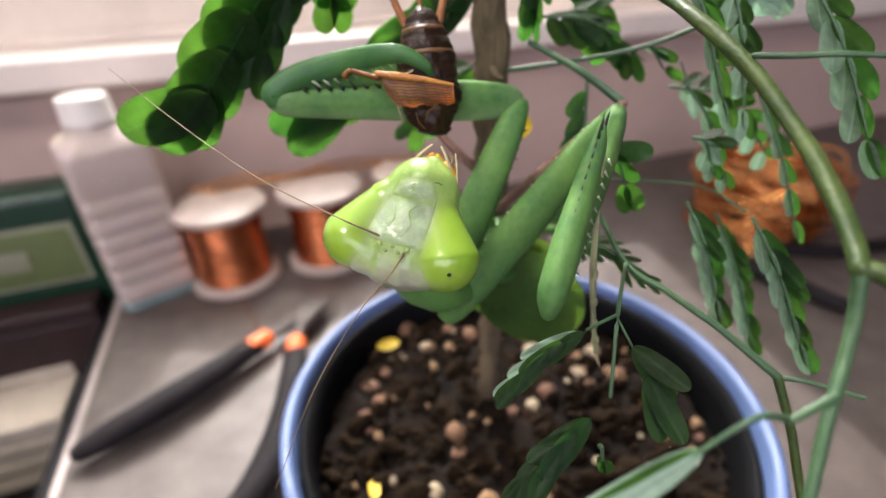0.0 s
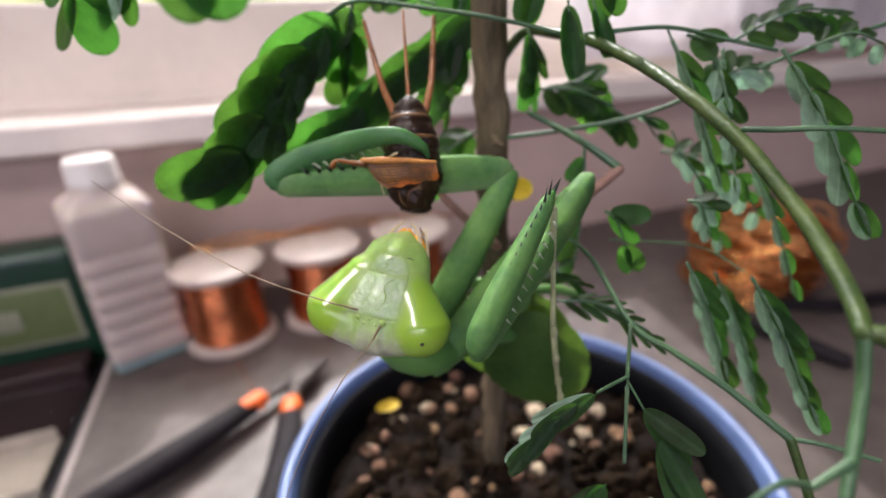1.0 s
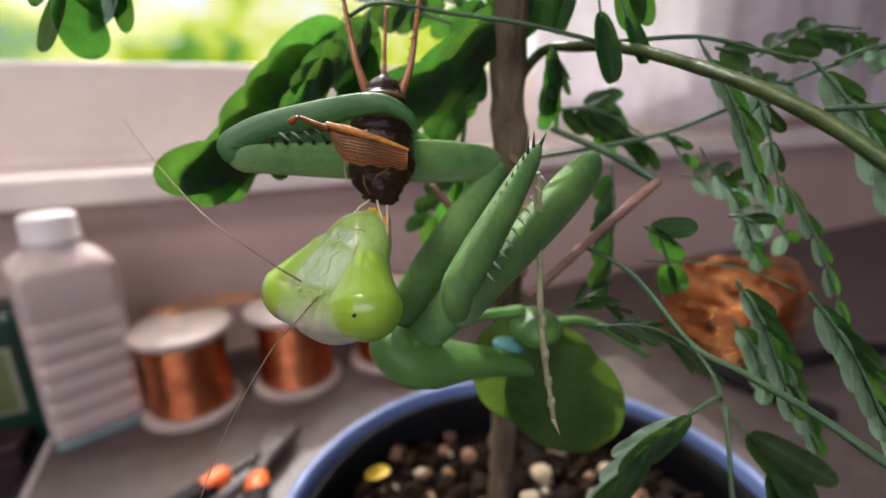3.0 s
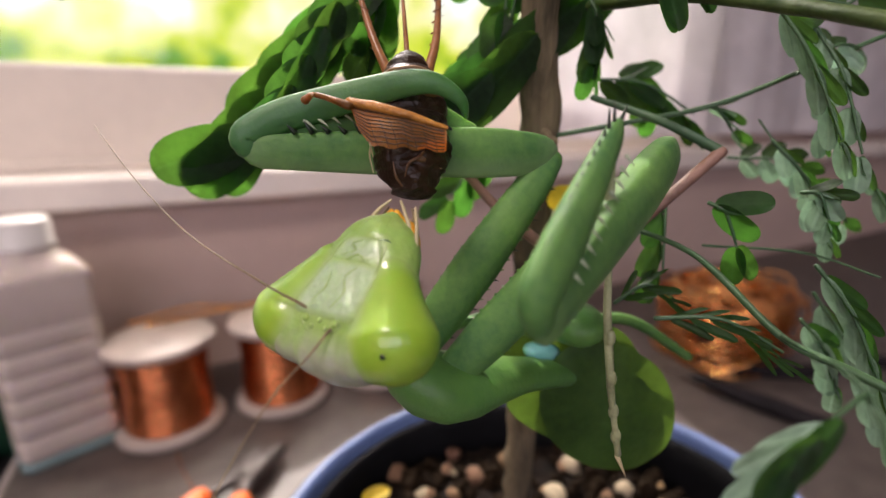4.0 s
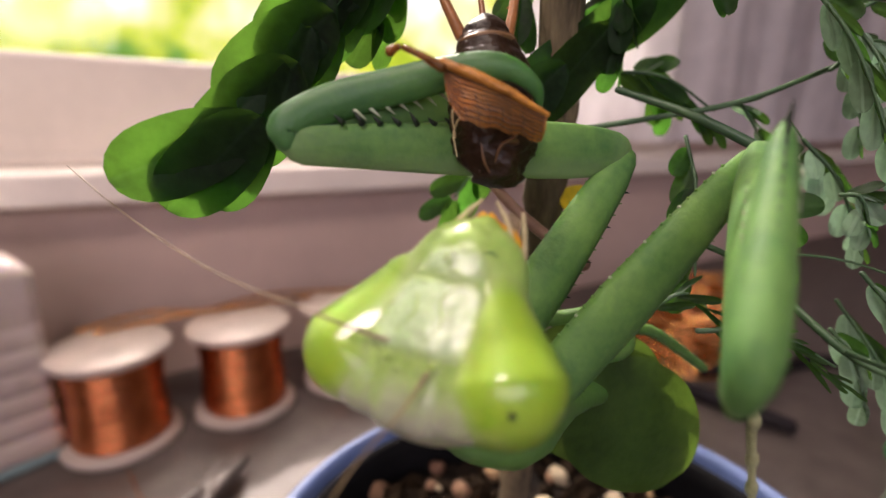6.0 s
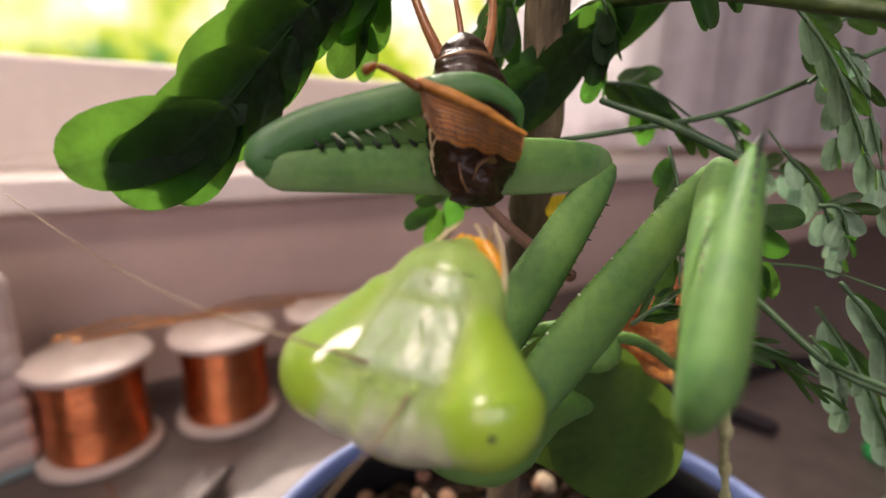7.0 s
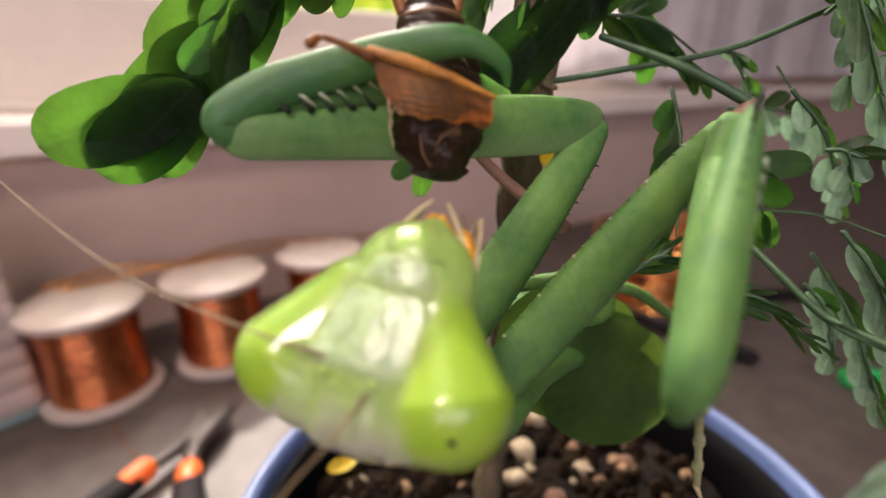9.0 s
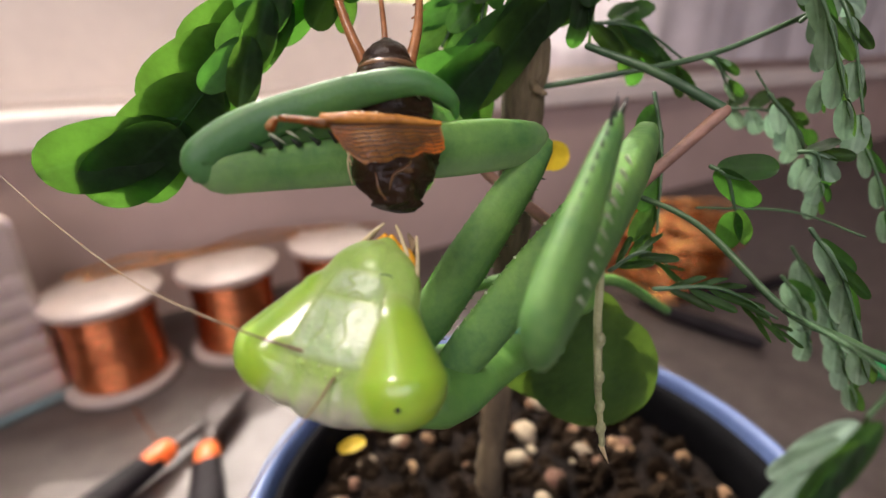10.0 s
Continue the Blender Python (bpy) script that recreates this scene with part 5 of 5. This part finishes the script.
# ---- the cricket: origin at its hind end, x towards the eaten front, z towards the viewer ----
cricket = thing("cricket", "half-eaten brown cricket held in the mantis's forelegs", "cricket")
bm = B()
loops = []
for x in np.linspace(-0.16, 1.02, 64):
    w = float(np.interp(x, (-0.16, -0.12, -0.02, 0.14, 0.28, 0.5, 0.66, 0.8, 0.9, 0.98, 1.02), (0.03, 0.10, 0.16, 0.23, 0.27, 0.29, 0.29, 0.26, 0.205, 0.14, 0.05)))
    w -= 0.022 * max(0.0, math.cos(2 * math.pi * x / 0.135)) ** 6  # grooves between the rings of the body
    loop = []
    for k in range(40):
        a = 2 * math.pi * k / 40
        p = Vector((x, w * math.sin(a), 0.04 + 0.82 * w * math.cos(a)))
        ragged = 0.02 if x < 0.62 else 0.055
        loop.append(p + Vector((0.6, 1.0, 1.0)) * (ragged * noise.noise(p * 6.0) + 0.4 * ragged * noise.noise(p * 19.0)))
    loops.append(loop)
rings(bm, loops)
part("abdomen", bm, m_cricket, cricket, "glossy dark brown segmented body")
for x, w in ((0.07, 0.20), (0.29, 0.27)):
    part("band", rings(B(), [[Vector((xx, (w + e) * math.sin(a), 0.04 + (w * 0.82 + e) * math.cos(a))) for a in (2 * math.pi * j / 24 for j in range(24))] for xx, e in ((x - 0.02, 0.0), (x, 0.008), (x + 0.018, 0.0))]), m_cricket_pale, cricket, "pale band between body rings")
# torn wing flap across the body
HINGE = Vector((0.49, -0.03, 0.44))
SET = Vector((0.07, -0.07, 0.0))


def flap(u, v):
    reach = 0.06 + 0.27 * (0.95 - 0.62 * u) * min(1.0, 0.55 + 3.5 * u)
    x = 0.34 + 0.30 * u + v * reach + 0.012 * math.sin(u * 23) * v
    z = 0.44 + 0.04 * math.sin(math.pi * u) - 0.03 * v * v + 0.03 * noise.noise(Vector((u * 3.2, v * 2.4, 1)))
    return Vector((x, -0.33 + 0.60 * u + 0.06 * v * (0.5 - u), z)) - HINGE


bm = B()
vs = [[bm.verts.new(flap(i / 16, j / 8)) for j in range(9)] for i in range(17)]
for a, b in zip(vs, vs[1:]):
    for k in range(8):
        bm.faces.new((a[k], a[k + 1], b[k + 1], b[k]))
cricket_wing = part("wing", bm, m_cricket_wing, cricket, "torn golden-brown veined wing", Matrix.Translation((HINGE + SET) * U))
part("wing_ridge", tube(B(), [flap(u, 0.0) + Vector((0, 0, 0.01)) for u in np.linspace(0, 1, 9)], [0.026, 0.034, 0.03, 0.024, 0.014], 8), m_orange_wing, cricket_wing, "thick orange front edge of the wing")
for v0, v1 in ((0.16, 0.08), (0.26, 0.2), (0.36, 0.33), (0.45, 0.48), (0.54, 0.6), (0.64, 0.72), (0.76, 0.84), (0.88, 0.94)):
    part("wing_vein", tube(B(), [flap(u, v0 + (v1 - v0) * u) + Vector((0, 0, 0.004)) for u in np.linspace(0.02, 0.97, 9)], [0.005], 5), m_vein, cricket_wing)
for u in (0.14, 0.27, 0.38, 0.51, 0.6, 0.73, 0.84):
    part("cross_vein", tube(B(), [flap(u + 0.04 * v, v) + Vector((0, 0, 0.003)) for v in np.linspace(0.3, 0.98, 6)], [0.003], 5), m_vein, cricket_wing)
part("wing_shred", tube(B(), [q - HINGE for q in smooth_path([(0.38, -0.33, 0.46), (0.30, -0.45, 0.45), (0.23, -0.55, 0.40), (0.26, -0.61, 0.40)])], [0.03, 0.02, 0.018, 0.03], 8), m_cricket_wing, cricket_wing, "curled shred of wing")
for y, tip in ((0.16, (-1.0, 0.30, -0.1)), (-0.16, (-1.0, -0.42, -0.1)), (0.0, (-1.15, -0.02, -0.25))):
    r = 0.042 if y else 0.026
    part("leg", tube(B(), smooth_path([(-0.02, y, 0.0), (-0.35, y * 1.3 + (tip[1] - y) * 0.25, -0.02), tip]), [r, r * 0.75, r * 0.45], 10), m_cricket_leg, cricket, "reddish-brown spiny hind leg")
    if y:
        for k in range(8):
            f = 0.15 + 0.1 * k
            px, py = -0.02 - 0.98 * f, y + (tip[1] - y) * f
            part("bristle", spike(B(), (px, py, -0.02), (px - 0.06, py + 0.09 * (1 if y > 0 else -1), -0.01), 0.008, 4), m_cricket_leg, cricket)
part("torn_flesh", tube(B(), smooth_path([(0.70, 0.11, 0.265), (0.78, 0.05, 0.272), (0.83, -0.03, 0.262), (0.91, -0.06, 0.21)]), [0.004, 0.014, 0.011, 0.004], 8, wobble=0.6), m_cricket_pale, cricket, "pale streak of torn flesh")
part("torn_flesh", tube(B(), smooth_path([(0.80, -0.14, 0.22), (0.90, -0.12, 0.19), (0.99, -0.05, 0.12)]), [0.004, 0.011, 0.004], 8, wobble=0.6), m_cricket_pale, cricket, "pale streak of torn flesh")
part("stump", ball(B(), (0.78, 0.06, 0.235), (0.035, 0.05, 0.03), None, 12, 8), m_cricket_pale, cricket)
for dx, r in ((0.0, 0.009), (0.12, 0.007)):
    part("membrane", tube(B(), smooth_path([(0.46 + dx, -0.12, 0.32), (0.5 + dx, -0.24, 0.27), (0.6 + dx, -0.3, 0.2), (0.74 + dx, -0.28, 0.16)]), [r, r, r, r * 0.5], 8), m_palp, cricket, "pale glossy membrane")

def motions():
    walk(head, [
        (0, pose(-0.01047, -0.01385, 0.00883, -35.6, 8.0, -16.5)),
        (0.5, pose(-0.01207, -0.01229, 0.00870, -33.9, 7.1, -16.3)),
        (1, pose(-0.01307, -0.01189, 0.00726, -29.9, 7.9, -14.8)),
        (1.5, pose(-0.01439, -0.01119, 0.00652, -35.9, 4.4, -19.1)),
        (2, pose(-0.01711, -0.00930, 0.00766, -37.1, 0.0, -36.7)),
        (2.5, pose(-0.01789, -0.00886, 0.00967, -36.4, -2.0, -36.0)),
        (4, pose(-0.01842, -0.01023, 0.00662, -33.5, 0.8, -34.7)),
        (4.5, pose(-0.01690, -0.01130, 0.00710, -30.8, 1.0, -31.3)),
        (5, pose(-0.01644, -0.01171, 0.00618, -32.1, 2.0, -32.8)),
        (6.5, pose(-0.01603, -0.01244, 0.00697, -34.6, 2.4, -34.5)),
        (7, pose(-0.01636, -0.01182, 0.00650, -35.2, 3.8, -32.0)),
        (7.5, pose(-0.01692, -0.01187, 0.00717, -34.4, 3.2, -31.2)),
        (8, pose(-0.01662, -0.01181, 0.00712, -36.4, 1.5, -34.3)),
        (8.5, pose(-0.01569, -0.01184, 0.00627, -38.5, 1.8, -35.5)),
        (9, pose(-0.01733, -0.01203, 0.00590, -37.2, 4.3, -33.8)),
        (9.5, pose(-0.01861, -0.00972, 0.00570, -37.9, 1.4, -31.1)),
        (10, pose(-0.01869, -0.00975, 0.00447, -35.9, 3.5, -30.9)),
    ])
    walk(fore_femur, [
        (0, pose(-0.00073, -0.00158, 0.01525, 0.0, -1.1, -175.9)),
        (0.5, pose(-0.00129, -0.00165, 0.01454, 0.0, -2.2, -175.4)),
        (1, pose(-0.00172, -0.00149, 0.01490, 0.0, 0.8, -173.9)),
        (1.5, pose(-0.00237, -0.00162, 0.01414, 0.0, 0.4, -173.2)),
        (2, pose(-0.00357, -0.00119, 0.01491, 0.0, -3.0, -172.3)),
        (2.5, pose(-0.00534, -0.00062, 0.01707, 0.0, -3.4, -169.8)),
        (4, pose(-0.00428, -0.00089, 0.01466, 0.0, -1.1, -169.7)),
        (4.5, pose(-0.00302, -0.00132, 0.01453, 0.0, -0.7, -171.6)),
        (5, pose(-0.00210, -0.00183, 0.01372, 0.0, -2.3, -173.6)),
        (6.5, pose(-0.00208, -0.00186, 0.01470, 0.0, 0.7, -173.8)),
        (7, pose(-0.00229, -0.00173, 0.01442, 0.0, 1.2, -173.2)),
        (7.5, pose(-0.00240, -0.00165, 0.01519, 0.0, -0.2, -172.9)),
        (8, pose(-0.00257, -0.00155, 0.01459, 0.0, -1.0, -172.8)),
        (8.5, pose(-0.00212, -0.00191, 0.01385, 0.0, -0.1, -173.7)),
        (9, pose(-0.00264, -0.00161, 0.01371, 0.0, 0.7, -172.2)),
        (9.5, pose(-0.00428, -0.00078, 0.01391, 0.0, 2.0, -168.8)),
        (10, pose(-0.00473, -0.00081, 0.01310, 0.0, 1.3, -168.0)),
    ])
    walk(fore_coxa, [
        (0, pose(-0.00073, -0.00158, 0.01525, -45.8, 54.1, -135.2)),
        (0.5, pose(-0.00129, -0.00165, 0.01454, -57.7, 53.3, -148.4)),
        (1, pose(-0.00172, -0.00149, 0.01490, -60.3, 56.2, -151.9)),
        (1.5, pose(-0.00237, -0.00162, 0.01414, -66.1, 55.3, -158.7)),
        (2, pose(-0.00357, -0.00119, 0.01491, -75.1, 51.4, -169.9)),
        (2.5, pose(-0.00534, -0.00062, 0.01707, -73.7, 54.5, -167.9)),
        (4, pose(-0.00428, -0.00089, 0.01466, -70.5, 50.8, -164.0)),
        (4.5, pose(-0.00302, -0.00132, 0.01453, -67.7, 49.5, -160.3)),
        (5, pose(-0.00210, -0.00183, 0.01372, -68.7, 48.7, -161.6)),
        (6.5, pose(-0.00208, -0.00186, 0.01470, -65.5, 49.5, -157.5)),
        (7, pose(-0.00229, -0.00173, 0.01442, -67.5, 50.1, -160.1)),
        (7.5, pose(-0.00240, -0.00165, 0.01519, -67.7, 49.1, -160.3)),
        (8, pose(-0.00257, -0.00155, 0.01459, -66.9, 49.0, -159.2)),
        (8.5, pose(-0.00212, -0.00191, 0.01385, -67.4, 50.7, -160.0)),
        (9, pose(-0.00264, -0.00161, 0.01371, -67.2, 48.1, -159.6)),
        (9.5, pose(-0.00428, -0.00078, 0.01391, -72.3, 50.9, -166.3)),
        (10, pose(-0.00473, -0.00081, 0.01310, -71.9, 52.7, -165.8)),
    ])
    walk(raised_coxa, [
        (0, pose(0.00617, -0.00552, 0.01512, -68.0, 47.3, -160.5)),
        (0.5, pose(0.00463, -0.00474, 0.01567, -70.6, 49.1, -164.1)),
        (1, pose(0.00423, -0.00485, 0.01486, -72.9, 49.3, -167.1)),
        (1.5, pose(0.00298, -0.00462, 0.01434, -74.6, 49.8, -169.3)),
        (2, pose(0.00181, -0.00407, 0.01487, -79.2, 45.7, -176.0)),
        (2.5, pose(0.00171, -0.00357, 0.01738, -79.1, 45.3, -175.9)),
        (4, pose(0.00252, -0.00407, 0.01505, -77.1, 44.0, -173.1)),
        (4.5, pose(0.00349, -0.00474, 0.01622, -76.0, 46.1, -171.4)),
        (5, pose(0.00412, -0.00522, 0.01527, -76.2, 45.8, -171.8)),
        (6.5, pose(0.00400, -0.00529, 0.01443, -74.3, 43.5, -169.0)),
        (7, pose(0.00321, -0.00454, 0.01431, -73.7, 45.0, -168.2)),
        (7.5, pose(0.00299, -0.00434, 0.01596, -73.2, 46.1, -167.5)),
        (8, pose(0.00291, -0.00423, 0.01526, -72.9, 45.6, -167.0)),
        (8.5, pose(0.00367, -0.00511, 0.01347, -75.1, 44.4, -170.2)),
        (9, pose(0.00339, -0.00482, 0.01380, -74.5, 43.1, -169.3)),
        (9.5, pose(0.00146, -0.00325, 0.01442, -76.1, 46.0, -171.6)),
        (10, pose(0.00112, -0.00326, 0.01363, -76.0, 47.3, -171.3)),
    ])
    walk(raised_femur, [
        (0, pose(0.00617, -0.00552, 0.01512, -4.6, 24.0, -117.1)),
        (0.5, pose(0.00463, -0.00474, 0.01567, -2.0, 23.5, -121.2)),
        (1, pose(0.00423, -0.00485, 0.01486, -9.8, 22.9, -127.4)),
        (1.5, pose(0.00298, -0.00462, 0.01434, -12.0, 21.7, -127.2)),
        (2, pose(0.00181, -0.00407, 0.01487, -9.1, 19.9, -132.0)),
        (2.5, pose(0.00171, -0.00357, 0.01738, -5.5, 21.2, -134.4)),
        (4, pose(0.00252, -0.00407, 0.01505, 2.3, 22.3, -135.8)),
        (4.5, pose(0.00349, -0.00474, 0.01622, -4.1, 25.4, -133.4)),
        (5, pose(0.00412, -0.00522, 0.01527, 0.2, 24.8, -132.7)),
        (6.5, pose(0.00400, -0.00529, 0.01443, -8.3, 22.4, -130.3)),
        (7, pose(0.00321, -0.00454, 0.01431, -11.5, 22.9, -130.3)),
        (7.5, pose(0.00299, -0.00434, 0.01596, -11.8, 25.9, -128.8)),
        (8, pose(0.00291, -0.00423, 0.01526, -13.9, 24.1, -130.3)),
        (8.5, pose(0.00367, -0.00511, 0.01347, -4.9, 20.0, -130.5)),
        (9, pose(0.00339, -0.00482, 0.01380, -6.0, 23.2, -132.3)),
        (9.5, pose(0.00146, -0.00325, 0.01442, -0.7, 20.3, -135.7)),
        (10, pose(0.00112, -0.00326, 0.01363, -0.3, 20.1, -134.1)),
    ])
    walk(tarsus, [
        (0, pose(0.00223, -0.01403, 0.01609, 0.0, -0.0, 0.0)),
        (0.5, pose(-0.00009, -0.01281, 0.01672, 0.0, -0.0, 0.0)),
        (1, pose(-0.00093, -0.01290, 0.01576, 0.0, -0.0, 0.0)),
        (1.5, pose(-0.00228, -0.01297, 0.01479, 0.0, -0.0, 0.0)),
        (2, pose(-0.00456, -0.01215, 0.01560, 0.0, -0.0, 0.0)),
        (2.5, pose(-0.00536, -0.01145, 0.01830, 0.0, -0.0, 0.0)),
        (4, pose(-0.00520, -0.01132, 0.01569, 0.0, -0.0, 0.0)),
        (4.5, pose(-0.00316, -0.01227, 0.01677, 0.0, -0.0, 0.0)),
        (5, pose(-0.00267, -0.01256, 0.01565, 0.0, -0.0, 0.0)),
        (6.5, pose(-0.00195, -0.01342, 0.01558, 0.0, -0.0, 0.0)),
        (7, pose(-0.00247, -0.01282, 0.01555, 0.0, -0.0, 0.0)),
        (7.5, pose(-0.00252, -0.01280, 0.01646, 0.0, -0.0, 0.0)),
        (8, pose(-0.00262, -0.01267, 0.01627, 0.0, -0.0, 0.0)),
        (8.5, pose(-0.00246, -0.01290, 0.01502, 0.0, -0.0, 0.0)),
        (9, pose(-0.00299, -0.01252, 0.01439, 0.0, -0.0, 0.0)),
        (9.5, pose(-0.00584, -0.01047, 0.01581, 0.0, -0.0, 0.0)),
        (10, pose(-0.00608, -0.01074, 0.01445, 0.0, -0.0, 0.0)),
    ])
    walk(prothorax, [
        (0, pose(-0.00043, 0.00128, -0.00425, 0.0, -28.6, -128.3)),
        (0.5, pose(-0.00043, 0.00128, -0.00425, 0.0, -28.3, -136.1)),
        (1, pose(-0.00043, 0.00128, -0.00425, 0.0, -23.6, -139.5)),
        (1.5, pose(-0.00043, 0.00128, -0.00425, 0.0, -20.7, -144.2)),
        (2, pose(-0.00043, 0.00128, -0.00425, 0.0, -22.4, -153.9)),
        (2.5, pose(-0.00043, 0.00128, -0.00425, 0.0, -26.8, -156.0)),
        (4, pose(-0.00043, 0.00128, -0.00425, 0.0, -18.2, -153.1)),
        (4.5, pose(-0.00043, 0.00128, -0.00425, 0.0, -20.1, -148.2)),
        (5, pose(-0.00043, 0.00128, -0.00425, 0.0, -17.8, -146.5)),
        (6.5, pose(-0.00043, 0.00128, -0.00425, 0.0, -19.9, -144.0)),
        (7, pose(-0.00043, 0.00128, -0.00425, 0.0, -18.7, -146.1)),
        (7.5, pose(-0.00043, 0.00128, -0.00425, 0.0, -20.0, -146.9)),
        (8, pose(-0.00043, 0.00128, -0.00425, 0.0, -20.1, -146.5)),
        (8.5, pose(-0.00043, 0.00128, -0.00425, 0.0, -18.6, -144.9)),
        (9, pose(-0.00043, 0.00128, -0.00425, 0.0, -16.3, -147.1)),
        (9.5, pose(-0.00043, 0.00128, -0.00425, 0.0, -15.8, -154.7)),
        (10, pose(-0.00043, 0.00128, -0.00425, 0.0, -12.5, -154.7)),
    ])
    walk(leaf_e, [
        (0, pose(-0.01300, -0.06480, -0.06523, 0.0, 1.2, 0.0)),
        (1, pose(-0.01106, -0.06302, -0.06478, 0.0, 0.8, 0.0)),
        (2, pose(-0.01384, -0.05917, -0.06579, 0.0, 1.3, 0.0)),
        (2.5, pose(-0.01311, -0.05851, -0.06338, 0.0, 1.1, 0.0)),
        (4, pose(-0.01511, -0.05631, -0.06575, 0.0, 2.4, 0.0)),
        (4.5, pose(-0.01009, -0.06162, -0.06606, 0.0, 1.1, 0.0)),
        (5, pose(0.00028, -0.06508, -0.06459, 0.0, -3.3, 0.0)),
        (6.5, pose(-0.00748, -0.06375, -0.06460, 0.0, 0.0, 0.0)),
        (7.5, pose(-0.01364, -0.06475, -0.06449, 0.0, 2.5, 0.0)),
        (8.5, pose(-0.00643, -0.06191, -0.06557, 0.0, -0.2, 0.0)),
        (9.5, pose(-0.01916, -0.06028, -0.06684, 0.0, 3.8, 0.0)),
        (10, pose(-0.02364, -0.06007, -0.06841, 0.0, 5.7, 0.0)),
    ])
    walk(leaf_f, [
        (0, pose(-0.00788, -0.06375, -0.06958, 0.0, -0.0, 0.0)),
        (1, pose(-0.00743, -0.06375, -0.06568, 0.0, -0.0, 0.0)),
        (2, pose(-0.00748, -0.06375, -0.06460, 0.0, -0.0, 0.0)),
        (2.5, pose(-0.00267, -0.06375, -0.05954, 0.0, -0.0, 0.0)),
        (4, pose(0.00041, -0.06375, -0.06467, 0.0, -0.0, 0.0)),
        (5, pose(0.00367, -0.06375, -0.06554, 0.0, -0.0, 0.0)),
        (6.5, pose(0.00465, -0.06375, -0.06471, 0.0, -0.0, 0.0)),
        (7.5, pose(0.00386, -0.06375, -0.06466, 0.0, -0.0, 0.0)),
        (8.5, pose(0.00534, -0.06375, -0.06613, 0.0, -0.0, 0.0)),
        (9.5, pose(0.00214, -0.06375, -0.06691, 0.0, -0.0, 0.0)),
        (10, pose(0.00198, -0.06375, -0.06664, 0.0, -0.0, 0.0)),
    ])
    walk(antenna, [(t, pose(*(SOCKET * U), 0, lift, sweep)) for t, lift, sweep in (
        (0, 0, 0), (0.5, -2, 0), (1, -5, 0), (1.5, -11, 0), (1.8, -6, 6), (2, 28, 14), (2.5, 11, 14), (4, 4, 6), (4.5, 1, 2), (5, 0, 0), (6.5, -7, 0), (7, -8, 0), (7.5, -8, 0), (8, -9, 0), (8.5, -8, 0), (9, -6, 0), (9.5, -5, 0), (10, -4, 0))])
    walk(maxilla, [(t, pose(*((CHEEK + Vector((x, y, z))) * U), 0, turn, 0)) for t, x, y, z, turn in (
        (0, -0.02, 0.02, -0.01, 0), (4, -0.02, 0.02, -0.01, 0), (4.5, 0.005, 0.0, 0.0, 0), (5, -0.03, 0.02, -0.02, 2), (6.5, -0.03, 0.02, -0.02, 4), (7, 0.005, -0.02, 0.04, -7), (7.5, 0.02, 0.0, -0.02, 18),
        (8, 0.0, 0.01, -0.02, 5), (8.5, -0.03, 0.02, -0.02, 6), (9, -0.04, 0.02, -0.02, 10), (9.5, -0.03, 0.02, -0.02, 4), (10, -0.03, 0.02, -0.02, 4))])
    hinge = (HINGE + SET) * U
    walk(cricket_wing, [(t, pose(*hinge, 0, 0, turn)) for t, turn in (
        (0, 12), (1, 22), (2, 20), (2.5, 13), (4, 10), (4.5, 4), (5, 0), (8, 0), (8.5, 3), (9, 8), (9.5, 16), (10, 24))])
    walk(cricket, [
        (0, pose(-0.00129, 0.04238, 0.13163, 12.8, 67.4, -78.2)),
        (0.5, pose(-0.00247, 0.04234, 0.13106, 8.1, 66.1, -82.6)),
        (1, pose(-0.00303, 0.04225, 0.13057, 3.6, 66.1, -86.7)),
        (1.5, pose(-0.00391, 0.04196, 0.12938, 6.5, 64.4, -84.1)),
        (2, pose(-0.00531, 0.04215, 0.13073, -15.1, 64.6, -103.7)),
        (2.5, pose(-0.00662, 0.04212, 0.13319, -13.9, 67.3, -102.8)),
        (4, pose(-0.00711, 0.04228, 0.13043, -0.4, 65.1, -90.4)),
        (4.5, pose(-0.00600, 0.04224, 0.13095, 11.4, 65.9, -79.6)),
        (5, pose(-0.00460, 0.04215, 0.13045, 3.5, 66.0, -86.8)),
        (6.5, pose(-0.00399, 0.04181, 0.13130, 1.5, 68.3, -88.6)),
        (7, pose(-0.00434, 0.04203, 0.13075, 0.2, 67.2, -89.9)),
        (7.5, pose(-0.00497, 0.04197, 0.13166, -1.0, 70.0, -90.9)),
        (8, pose(-0.00459, 0.04200, 0.13118, -2.1, 67.9, -91.9)),
        (8.5, pose(-0.00370, 0.04191, 0.12997, -3.7, 65.3, -93.3)),
        (9, pose(-0.00535, 0.04236, 0.12962, -5.9, 65.3, -95.4)),
        (9.5, pose(-0.00716, 0.04249, 0.12924, -10.2, 63.6, -99.2)),
        (10, pose(-0.00742, 0.04237, 0.12825, -4.9, 61.8, -94.3)),
    ])


motions()
